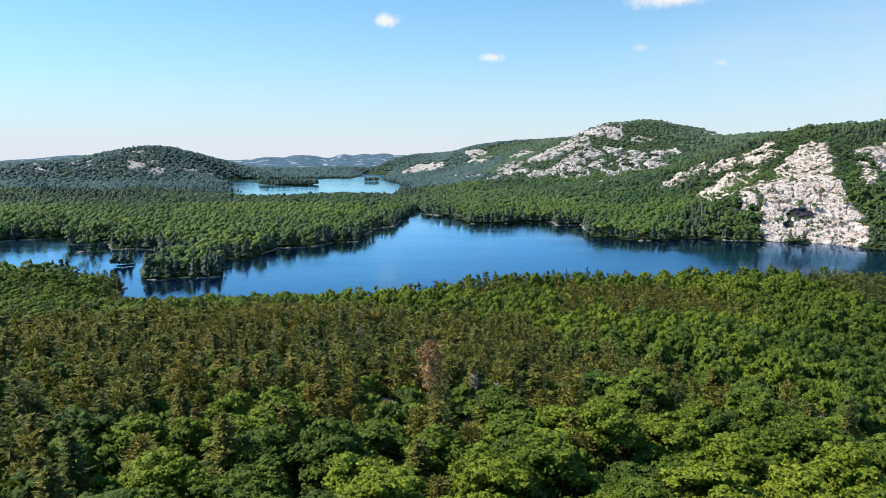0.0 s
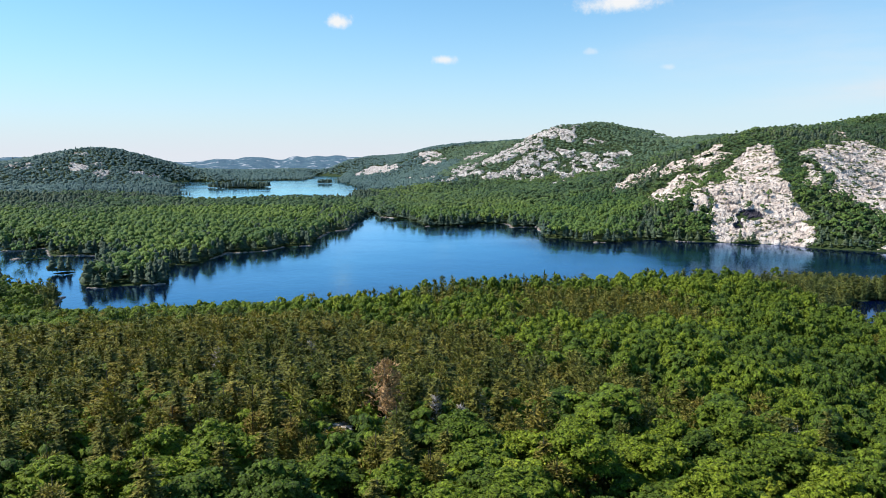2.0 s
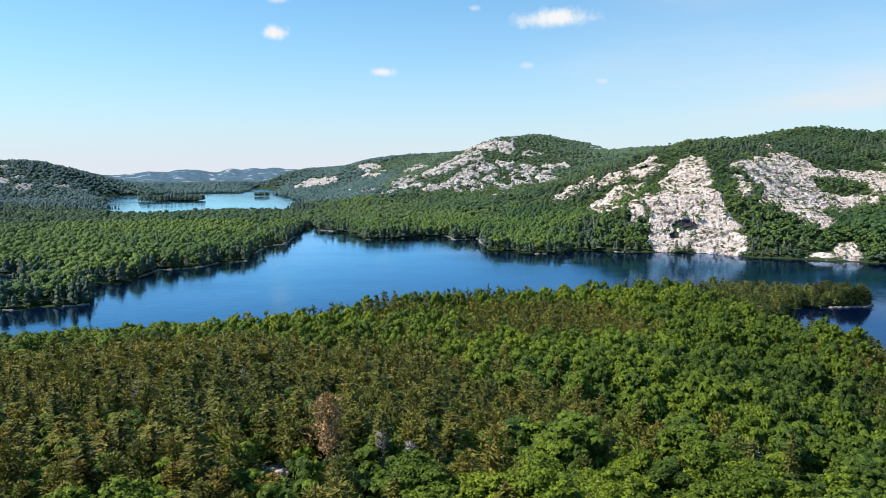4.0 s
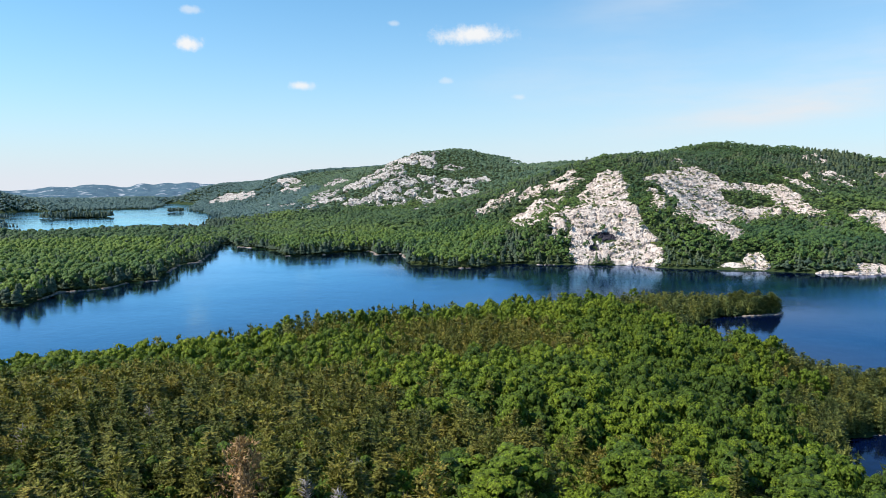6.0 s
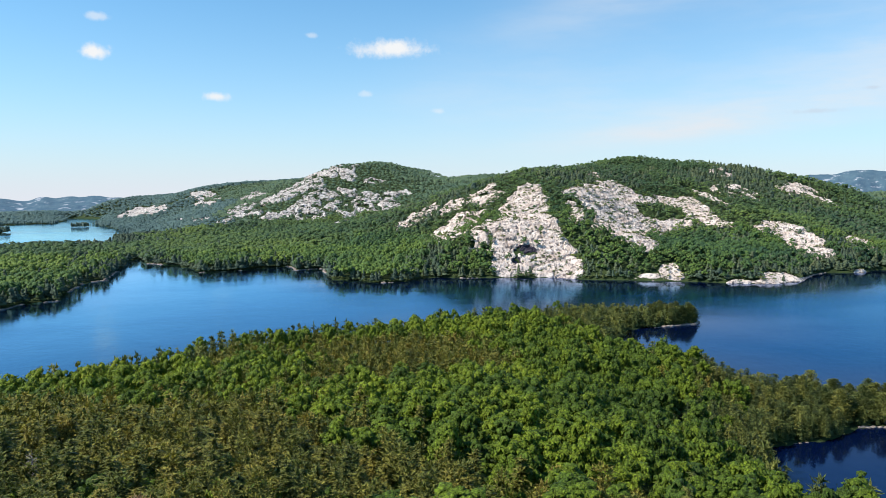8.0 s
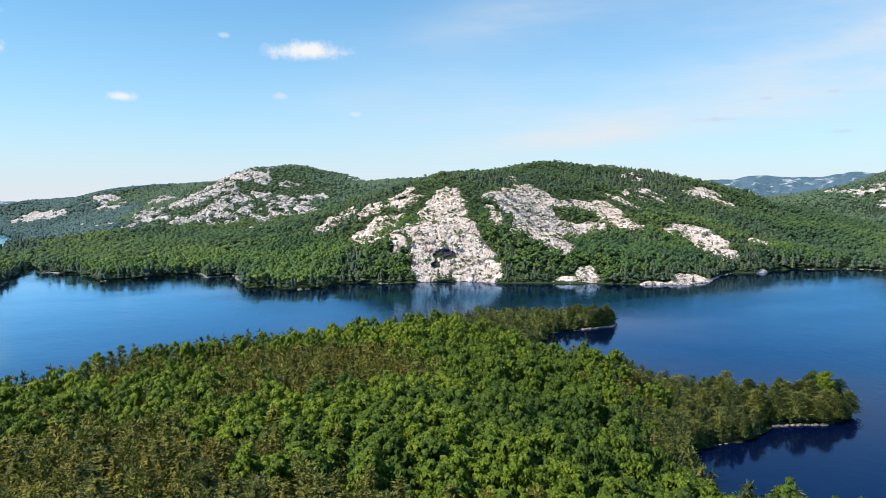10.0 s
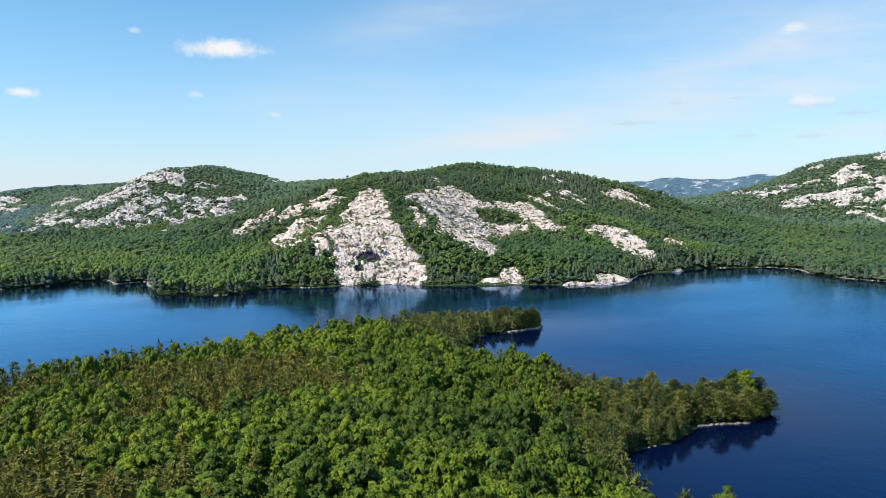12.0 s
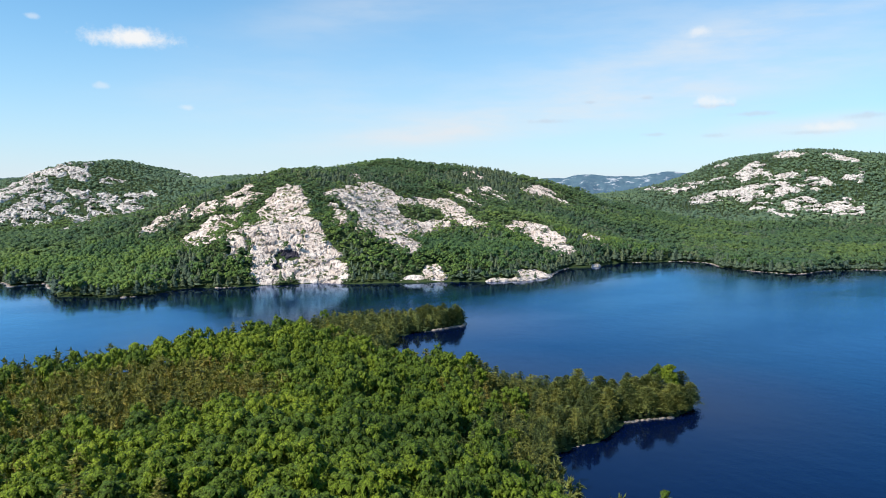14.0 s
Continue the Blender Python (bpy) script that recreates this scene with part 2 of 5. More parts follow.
def overhang_shade():
    m, nt, b = material("shaded_rock", 0.85, 0.2)
    # near-black colour stands for the shade under the cliff's overhang
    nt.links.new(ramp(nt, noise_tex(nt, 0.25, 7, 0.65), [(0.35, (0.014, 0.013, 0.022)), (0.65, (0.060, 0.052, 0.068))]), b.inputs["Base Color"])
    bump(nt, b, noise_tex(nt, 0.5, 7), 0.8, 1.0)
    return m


OVERHANG_SHADE = overhang_shade()


def water_material():
    """Deep, clear lake water: ruffled by wind on the open lake, calm in the lee of the shores."""
    m, nt, b = material("lake_water", 0.5, 0.0)
    c = ramp(nt, noise_tex(nt, 0.005, 3), [(0.3, WATER_DEEP), (0.7, tuple(v * 1.35 for v in WATER_DEEP))])
    nt.links.new(c, b.inputs["Base Color"])
    lee = nt.nodes.new("ShaderNodeAttribute")
    lee.attribute_name = "lee"

    def blend(source, low, high, first=0.0, last=1.0):
        n = nt.nodes.new("ShaderNodeMapRange")
        nt.links.new(source, n.inputs[0])
        for k, v in ((1, first), (2, last), (3, low), (4, high)):
            n.inputs[k].default_value = v
        return n.outputs[0]

    def times(one, other):
        n = nt.nodes.new("ShaderNodeMath")
        n.operation = "MULTIPLY"
        for k, v in enumerate((one, other)):
            if isinstance(v, float):
                n.inputs[k].default_value = v
            else:
                nt.links.new(v, n.inputs[k])
        return n.outputs[0]

    at = nt.nodes.new("ShaderNodeSeparateXYZ")
    nt.links.new(nt.nodes.new("ShaderNodeNewGeometry").outputs["Position"], at.inputs[0])
    shine = nt.nodes.new("ShaderNodeBsdfGlossy")
    # the reflection is coloured by place; the far lake's pale haze is in its tint
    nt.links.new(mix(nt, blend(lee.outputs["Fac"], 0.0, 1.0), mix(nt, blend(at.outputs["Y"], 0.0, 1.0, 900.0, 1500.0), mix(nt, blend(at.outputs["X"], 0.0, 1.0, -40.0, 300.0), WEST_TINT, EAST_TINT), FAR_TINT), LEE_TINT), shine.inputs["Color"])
    lanes = blend(noise_tex(nt, 0.007, 4, 0.55, (1.0, 2.6, 1)), 0.07, 0.18, 0.35, 0.65)
    nt.links.new(times(lanes, blend(lee.outputs["Fac"], 1.0, 0.30)), shine.inputs["Roughness"])
    edge = node(nt, "ShaderNodeFresnel", IOR=1.34)
    steep = nt.nodes.new("ShaderNodeMath")
    steep.operation, steep.inputs[1].default_value = "POWER", WATER_POWER
    nt.links.new(edge.outputs[0], steep.inputs[0])
    share = nt.nodes.new("ShaderNodeMath")
    share.operation, share.use_clamp = "MULTIPLY", True
    nt.links.new(steep.outputs[0], share.inputs[0])
    # the reflected sky is simply set stronger in the west than in the east
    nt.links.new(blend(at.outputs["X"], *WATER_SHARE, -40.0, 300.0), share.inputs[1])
    both = nt.nodes.new("ShaderNodeMixShader")
    for out, slot in ((share.outputs[0], 0), (b.outputs[0], 1), (shine.outputs[0], 2)):
        nt.links.new(out, both.inputs[slot])
    nt.links.new(both.outputs[0], nt.nodes["Material Output"].inputs["Surface"])
    total = None
    for scale, weight in ((0.9, 0.35), (0.22, 0.8), (0.05, 1.6)):
        n = nt.nodes.new("ShaderNodeMath")
        n.operation = "MULTIPLY_ADD"
        nt.links.new(noise_tex(nt, scale, 3, 0.55, (1.0, 0.7, 1)), n.inputs[0])
        n.inputs[1].default_value = weight
        if total is None:
            n.inputs[2].default_value = 0.0
        else:
            nt.links.new(total, n.inputs[2])
        total = n.outputs[0]
    bump(nt, b, total, 0.3, 0.35)
    relief = b.inputs["Normal"].links[0].from_node
    nt.links.new(blend(lee.outputs["Fac"], 0.20, 0.06), relief.inputs["Strength"])
    for n in (shine, edge):
        nt.links.new(relief.outputs["Normal"], n.inputs["Normal"])
    return m


# tints and strengths painted into the reflection, by part of the lake
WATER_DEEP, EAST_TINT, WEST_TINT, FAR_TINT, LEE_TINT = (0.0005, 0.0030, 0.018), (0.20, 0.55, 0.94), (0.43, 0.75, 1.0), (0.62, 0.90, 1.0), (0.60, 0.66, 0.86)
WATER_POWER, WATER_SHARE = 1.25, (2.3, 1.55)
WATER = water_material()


def range_material():
    """Wooded hills with bare quartzite, some kilometres off, the blue of distance painted in."""
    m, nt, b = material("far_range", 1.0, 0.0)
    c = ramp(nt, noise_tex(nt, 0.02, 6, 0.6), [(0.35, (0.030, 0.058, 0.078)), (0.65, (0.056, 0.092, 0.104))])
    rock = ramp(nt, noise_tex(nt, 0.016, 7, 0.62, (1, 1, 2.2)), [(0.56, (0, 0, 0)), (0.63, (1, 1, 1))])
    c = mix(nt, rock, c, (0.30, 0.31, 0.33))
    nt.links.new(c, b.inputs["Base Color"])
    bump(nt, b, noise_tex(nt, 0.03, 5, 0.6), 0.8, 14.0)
    # a faint blue glow stands in for the haze before the hills
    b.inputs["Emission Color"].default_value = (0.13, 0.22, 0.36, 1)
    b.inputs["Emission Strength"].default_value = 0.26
    return m


RANGE = range_material()


def plain_rock():
    m, nt, b = material("shore_rock", 0.9, 0.2)
    c = ramp(nt, noise_tex(nt, 0.5, 6, 0.6), [(0.3, (0.12, 0.097, 0.08)), (0.5, (0.245, 0.20, 0.17)), (0.7, (0.40, 0.34, 0.295))])
    nt.links.new(c, b.inputs["Base Color"])
    bump(nt, b, noise_tex(nt, 1.5, 6), 0.7, 0.3)
    return m


SHORE = plain_rock()


def bare_wood():
    m, nt, b = material("bare_wood", 0.9, 0.1)
    nt.links.new(ramp(nt, noise_tex(nt, 2, 4), [(0.3, (0.20, 0.175, 0.16)), (0.7, (0.34, 0.31, 0.29))]), b.inputs["Base Color"])
    return m


BARE = bare_wood()


# ---- the plan ----
# shore of the main lake in plan: the north side from the head of the inlet to the cliff
SHORE_NORTH = [(-38, 1027), (-21, 940), (12, 907), (32, 812), (50, 819), (73, 820), (96, 842), (130, 844), (130, 803),
    (162, 805), (145, 702), (164, 683), (177, 661), (204, 657), (245, 686), (256, 677), (272, 664), (305, 657),
    (324, 649), (368, 634)]
# the east bay, closed round behind
SHORE_EAST = [(369, 616), (411, 590), (453, 565), (485, 536), (508, 521), (560, 527), (607, 559), (643, 568), (675, 557),
    (710, 571), (744, 570), (759, 556), (804, 537), (821, 501), (777, 456), (759, 414), (762, 374), (790, 363),
    (823, 364), (859, 349), (878, 323), (960, 230), (1010, 80), (960, -80), (820, -190), (620, -240),
    (420, -200), (300, -110), (220, -10), (175, 70)]
# the near headland, from the south cove round both points
SHORE_NEAR = [(153, 136), (148, 142), (137, 151), (171, 199), (188, 200), (201, 197), (223, 204), (242, 196), (258, 195),
    (267, 203), (263, 215), (244, 228), (226, 243), (224, 262), (228, 283), (226, 300), (215, 325), (222, 345), (259, 385),
    (279, 383), (307, 384), (318, 394), (300, 418), (278, 432), (250, 436), (215, 430), (185, 420), (138, 406),
    (103, 401), (70, 396), (30, 388), (11, 373), (-7, 354), (-23, 340), (-44, 340), (-58, 334), (-76, 329),
    (-102, 323), (-126, 319), (-145, 314)]
# the west bay and the long point
SHORE_WEST = [(-183, 379), (-190, 415), (-193, 407), (-218, 423), (-241, 440), (-254, 431), (-261, 426), (-280, 439),
    (-330, 440), (-470, 450), (-560, 520), (-560, 640), (-400, 630), (-390, 639), (-377, 644), (-369, 653),
    (-364, 667), (-361, 676), (-329, 613), (-315, 613), (-304, 626), (-299, 626), (-274, 578), (-257, 582),
    (-234, 579), (-224, 566), (-212, 499), (-194, 442), (-178, 438), (-174, 446), (-153, 449), (-146, 453),
    (-165, 525), (-147, 534), (-141, 593), (-110, 605), (-100, 633), (-79, 642), (-79, 678), (-73, 763),
    (-55, 776), (-56, 801), (-47, 939)]
# the far lake
FAR_LAKE = [(-641, 2003), (-665, 2133), (-617, 2238), (-536, 2198), (-417, 2318), (-352, 2384), (-311, 2333),
    (-306, 2646), (-337, 2873), (-307, 2964), (-213, 2812), (-191, 2243), (-134, 1982), (-102, 1839),
    (-89, 1315), (-228, 1266), (-315, 1174), (-385, 1255), (-440, 1330), (-400, 1420),
    (-505, 1490), (-470, 1600), (-565, 1700), (-535, 1830)]
# small islands: x, y, radius
ISLES = [(-227, 498, 7), (-283, 564, 7), (-430, 1804, 28), (-380, 1843, 42), (-214, 2098, 14)]
# crest lines of the hills: x, y, height
CREST_WEST = [(-1115, 1780, 39), (-1051, 1818, 46), (-1091, 2037, 45), (-1035, 2066, 63), (-944, 2110, 88), (-858, 2150, 101),
    (-779, 2179, 91), (-720, 2290, 63), (-690, 2390, 40), (-627, 2435, 14)]
# the low ridge beyond the far lake
CREST_MIDDLE = [(-225, 2991, 72), (-172, 2974, 79), (-116, 2939, 84), (-45, 2885, 80), (22, 2799, 84), (72, 2732, 97), (112, 2656, 109), (155, 2534, 110), (194, 2441, 97), (222, 2382, 97), (263, 2284, 105), (304, 2187, 111), (337, 2123, 113)]
# the rocky north hill
CREST_NORTH = [(325, 1821, 116), (380, 1811, 145), (460, 1844, 160), (541, 1873, 166), (609, 1853, 152), (657, 1783, 129),
    (692, 1662, 119), (716, 1542, 115)]
# the hill above the cliff
CREST_CLIFF = [(460, 966, 104), (520, 1014, 112), (599, 1050, 118), (700, 1105, 124), (766, 1130, 128), (797, 1137, 141), (825, 1139, 146),
    (895, 1122, 139), (966, 1086, 134), (1036, 1045, 124), (1074, 1004, 112), (1095, 949, 95), (1201, 976, 82)]
# the east hill
CREST_EAST = [(1856, 1436, 81), (1866, 1337, 96), (1912, 1268, 114), (1954, 1199, 138), (1993, 1130, 173),
    (2028, 1062, 193), (2015, 973, 198), (1997, 889, 204), (1975, 808, 194), (1954, 720, 170), (1924, 650, 153),
    (2000, 420, 120), (1950, 150, 90), (1900, -200, 60)]
# rock faces and benches on the slopes
FACES = [(343, 682, 21), (338, 718, 43), (401, 773, 57), (457, 881, 94), (486, 823, 86), (458, 700, 52),
    (531, 723, 23), (618, 789, 43), (686, 755, 46), (725, 689, 38), (1030, 900, 75), (507, 992, 111),
    (316, 858, 27), (337, 996, 50), (244, 1406, 29), (107, 1474, 25), (393, 1319, 41), (381, 1705, 119),
    (280, 1603, 79), (430, 1527, 79)]
# bare quartzite in plan, patch by patch
CLIFF = [
    [(442, 886), (460, 888), (466, 865), (444, 814), (425, 772), (398, 706), (389, 678), (392, 662), (386, 642), (377, 623), (371, 623), (349, 642), (317, 653), (307, 664), (312, 684), (319, 707), (331, 735), (380, 814), (397, 852), (410, 854), (416, 867), (425, 870)],
]
SLABS = [
    [(479, 822), (542, 877), (591, 907), (624, 923), (623, 883), (649, 866), (639, 853), (599, 850), (583, 831), (589, 805), (642, 803), (657, 802), (636, 780), (602, 776), (576, 760), (557, 757), (481, 644), (460, 630), (456, 653), (446, 659), (454, 676), (440, 681), (483, 772), (492, 809)],
    [(463, 798), (487, 803), (480, 786), (426, 697), (428, 712), (464, 777)],
    [(669, 879), (687, 870), (720, 874), (703, 814), (674, 736), (663, 748), (654, 769), (681, 833), (670, 854)],
]
LEDGES = [
    [(800, 907), (836, 939), (877, 940), (877, 909), (836, 857), (822, 870), (815, 892)],
    [(916, 1046), (940, 1053), (946, 1032), (908, 998)],
    [(974, 946), (1013, 959), (1038, 958), (1043, 934), (1026, 892), (1025, 865), (1013, 897), (970, 925)],
    [(760, 903), (771, 891), (752, 827), (746, 840)],
    [(700, 703), (723, 721), (743, 705), (710, 666), (720, 663), (714, 643), (674, 594), (660, 602), (665, 629), (685, 665)],
    [(694, 721), (700, 716), (678, 689), (674, 693)],
    [(628, 1013), (665, 1033), (615, 957)],
    [(764, 646), (829, 683), (822, 661), (766, 614), (761, 626)],
]
WEST_LEDGES = [
    [(307, 986), (342, 1026), (375, 1030), (357, 983), (331, 968), (307, 960)],
    [(361, 958), (383, 970), (402, 943), (420, 934), (436, 953), (421, 923), (420, 897), (400, 893), (389, 933), (359, 943)],
    [(314, 860), (332, 890), (365, 906), (385, 868), (368, 859), (338, 804), (301, 744), (292, 780)],
    [(308, 722), (314, 718), (310, 702), (304, 705)],
    [(353, 802), (366, 812), (328, 731), (315, 734)],
]
NORTH_CROWN = [
    [(195, 1589), (209, 1675), (266, 1797), (314, 1874), (326, 1776), (294, 1645), (248, 1597), (213, 1609)],
    [(347, 1888), (398, 1805), (383, 1739), (345, 1718), (351, 1680), (310, 1622), (306, 1672)],
    [(405, 1803), (466, 1827), (435, 1765), (414, 1688), (402, 1707)],
    [(372, 1623), (390, 1628), (399, 1606), (374, 1562)],
    [(440, 1662), (460, 1677), (482, 1650), (453, 1650)],
    [(454, 1533), (474, 1556), (476, 1530), (455, 1495)],
    [(485, 1533), (502, 1543), (502, 1514)],
]
NORTH_FACE = [
    [(260, 1543), (283, 1584), (339, 1628), (347, 1558), (312, 1539), (292, 1484), (265, 1419), (239, 1425)],
    [(276, 1450), (307, 1491), (341, 1516), (330, 1484), (303, 1459), (290, 1408), (272, 1409)],
    [(368, 1520), (393, 1564), (427, 1582), (438, 1545), (423, 1498), (402, 1479), (384, 1404), (399, 1383), (399, 1375), (399, 1375), (373, 1435)],
    [(424, 1465), (448, 1498), (451, 1451), (427, 1373), (410, 1364)],
    [(331, 1453), (355, 1485), (348, 1416), (330, 1368)],
]
NORTH_FOOT = [
    [(281, 1296), (312, 1356), (314, 1281), (268, 1150)],
    [(182, 1486), (198, 1501), (218, 1500), (210, 1468), (189, 1462)],
    [(224, 1494), (247, 1520), (252, 1491), (237, 1460)],
    [(96, 1499), (131, 1578), (138, 1687), (180, 1762), (183, 1661), (148, 1571), (150, 1532), (113, 1495)],
    [(161, 1534), (180, 1567), (179, 1523)],
    [(206, 2071), (244, 2145), (231, 1916), (207, 1883)],
]
RIDGE_ROCKS = [
    [(-151, 2621), (-145, 2684), (-112, 2725), (-63, 2655), (12, 2478), (6, 2416), (-59, 2467), (-116, 2590)],
    [(62, 2505), (85, 2586), (109, 2573), (141, 2405), (114, 2416), (95, 2481)],
    [(108, 2314), (127, 2338), (142, 2328), (117, 2221)],
    [(27, 1794), (45, 2049), (45, 1757)],
    [(55, 1674), (74, 1698), (73, 1601)],
    [(75, 2378), (98, 2380), (101, 2325)],
]
EAST_LEDGES = [
    [(1683, 1097), (1751, 1126), (1790, 1079), (1762, 1034), (1688, 1020), (1652, 1041)],
    [(1739, 1013), (1787, 993), (1775, 966), (1739, 957)],
    [(1582, 974), (1664, 971), (1691, 899), (1715, 856), (1703, 829), (1647, 804), (1590, 815), (1629, 867), (1592, 909), (1549, 930)],
    [(1786, 949), (1823, 959), (1882, 946), (1878, 925), (1771, 863), (1752, 880), (1753, 909)],
    [(1635, 793), (1715, 832), (1740, 814), (1690, 753), (1652, 756)],
]
EAST_SLABS = [
    [(1759, 846), (1819, 816), (1823, 789), (1761, 817)],
    [(1736, 769), (1774, 765), (1781, 740), (1739, 701), (1699, 718)],
    [(1587, 742), (1633, 748), (1644, 705), (1585, 669), (1525, 652), (1507, 666)],
    [(1534, 642), (1625, 658), (1662, 634), (1602, 594), (1520, 566), (1506, 608)],
    [(1939, 921), (1982, 915), (1983, 887), (1942, 843), (1919, 873)],
    [(1966, 805), (1983, 776), (1938, 720), (1914, 732)],
]
EAST_LOW = [
    [(1765, 685), (1826, 693), (1863, 686), (1778, 656)],
    [(1559, 801), (1588, 795), (1591, 775), (1505, 719), (1567, 769)],
    [(1488, 711), (1518, 709), (1504, 689)],
    [(1730, 1184), (1816, 1210), (1714, 1118)],
    [(1881, 1069), (1913, 1068), (1926, 1049), (1880, 1043)],
]
WEST_HILL = [
    [(-1053, 1787), (-1068, 1852), (-995, 1794), (-959, 1775), (-1006, 1771)],
    [(-994, 1881), (-1036, 1983), (-1005, 1960), (-968, 1873)],
    [(-964, 1861), (-979, 1933), (-984, 1993), (-948, 1895)],
    [(-909, 1865), (-917, 1932), (-879, 1908)],
    [(-882, 1993), (-871, 2024), (-848, 2022), (-835, 1964), (-843, 1930)],
    [(-836, 1993), (-820, 2024), (-806, 1982)],
    [(-812, 1933), (-806, 1962), (-769, 1982), (-765, 1935), (-768, 1900)],
    [(-727, 2011), (-718, 2041), (-708, 2012)],
    [(-699, 2011), (-692, 2061), (-688, 2106), (-679, 2058)],
    [(-910, 2094), (-885, 2098), (-878, 2073)],
    [(-1072, 1773), (-1067, 1793), (-1050, 1763)],
]
NORTH_FACES = NORTH_CROWN + NORTH_FACE + NORTH_FOOT
EAST_FACES = EAST_LEDGES + EAST_SLABS + EAST_LOW
SHORE_ROCKS = [
    [(412, 592), (424, 591), (440, 584), (437, 576)],
    [(436, 577), (450, 592), (463, 592), (460, 580), (454, 564)],
    [(480, 538), (488, 541), (513, 530), (533, 541), (556, 542), (554, 526), (587, 540), (544, 520), (506, 523)],
    [(669, 559), (679, 562), (696, 567), (687, 556)],
]
# the overhung hollow low in the cliff, its shade painted as a dark patch
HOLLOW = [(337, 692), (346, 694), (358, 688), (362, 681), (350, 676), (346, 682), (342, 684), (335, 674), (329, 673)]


# ---- the lie of the land ----
LAKE = SHORE_NORTH + SHORE_EAST + SHORE_NEAR + SHORE_WEST
# the near headland without its trees, and the low woods between the lakes: x, y, height
HEADLAND = [(0, 0, 44), (0, 70, 41), (-5, 115, 39), (-50, 117, 39), (20, 177, 25), (-15, 197, 26), (-95, 185, 30), (49, 245, 13),
    (-46, 235, 20), (-37, 289, 9), (107, 190, 17), (116, 258, 9), (86, 144, 22), (134, 189, 8), (165, 246, 4), (40, 330, 5),
    (-150, 120, 34), (-200, 250, 18), (-230, 380, 4), (60, 60, 36), (110, 90, 19), (-60, 0, 42), (0, -120, 36), (-300, 300, 14)]
LOWLAND = [(-200, 700, 3), (-400, 800, 4), (-700, 900, 5), (-300, 1000, 3), (-100, 1150, 2), (100, 1000, 4), (50, 1300, 4), (200, 800, 5),
    (-600, 1300, 5), (-900, 1500, 6), (230, 760, 6), (900, 650, 8), (1000, 480, 6), (1200, 700, 16), (1300, 300, 10), (1500, 800, 40),
    (1450, 1050, 50), (1500, 500, 36), (-800, 500, 10), (-700, 150, 14), (-550, 2500, 8), (-250, 3100, 6), (0, 2000, 6), (-1300, 1300, 10),
    (-500, -400, 14), (600, -600, 10), (1400, -300, 12), (0, -900, 14), (200, 1450, 34)]
PLAIN = [(-700, 1600, 4), (-715, 1850, 5), (-560, 1950, 4), (-880, 1760, 5), (-1010, 1620, 6), (-420, 1500, 3), (-1200, 1500, 8), (-500, 2150, 4),
    (-450, 2450, 4), (-60, 1700, 4), (-20, 2300, 8), (-150, 2600, 6)]


def lattice(ix, iy, seed):
    h = (ix.astype(np.int64) * 374761393 + iy.astype(np.int64) * 668265263 + seed * 974634777) & 0x7FFFFFFF
    h = ((h ^ (h >> 13)) * 1274126177) & 0x7FFFFFFF
    return ((h ^ (h >> 16)) & 0xFFFF) / 65535.0


def rough(x, y, size, octaves=4, seed=0, gain=0.5):
    """Smooth noise from -1 to 1 over the plan, with features of that size."""
    total, amp, norm = np.zeros(np.shape(x)), 1.0, 0.0
    for k in range(octaves):
        u, v = np.asarray(x) / size, np.asarray(y) / size
        iu, iv = np.floor(u), np.floor(v)
        fu, fv = u - iu, v - iv
        fu, fv = fu * fu * (3 - 2 * fu), fv * fv * (3 - 2 * fv)
        a, b = lattice(iu, iv, seed + k), lattice(iu + 1, iv, seed + k)
        c, d = lattice(iu, iv + 1, seed + k), lattice(iu + 1, iv + 1, seed + k)
        total += amp * (2 * ((a * (1 - fu) + b * fu) * (1 - fv) + (c * (1 - fu) + d * fu) * fv) - 1)
        norm, amp, size = norm + amp, amp * gain, size / 2
    return total / norm


def signed(x, y, outline):
    """Metres from an outline in plan: negative inside it."""
    x, y = np.asarray(x, float), np.asarray(y, float)
    best, inside = np.full(x.shape, 1e18), np.zeros(x.shape, bool)
    pts = np.array(outline, float)
    for (ax, ay), (bx, by) in zip(pts, np.roll(pts, -1, 0)):
        dx, dy = bx - ax, by - ay
        t = np.clip(((x - ax) * dx + (y - ay) * dy) / (dx * dx + dy * dy + 1e-9), 0, 1)
        best = np.minimum(best, (x - ax - t * dx) ** 2 + (y - ay - t * dy) ** 2)
        if ay != by:
            cross = ((ay > y) != (by > y)) & (x < ax + (y - ay) / (by - ay) * dx)
            inside ^= cross
    return np.where(inside, -1, 1) * np.sqrt(best)


def inland(x, y):
    """Metres from the nearest shore, positive on land, with small coves."""
    d = np.minimum(signed(x, y, LAKE), signed(x, y, FAR_LAKE))
    for cx, cy, r in ISLES:
        d = np.maximum(d, r * (1 + 0.25 * rough(x, y, r * 0.9, 2, 5)) - np.hypot((x - cx) * 0.75, y - cy))
    return d + 2.6 * rough(x, y, 22, 3, 11) * np.clip(np.hypot(x, y) / 400, 0.4, 3)


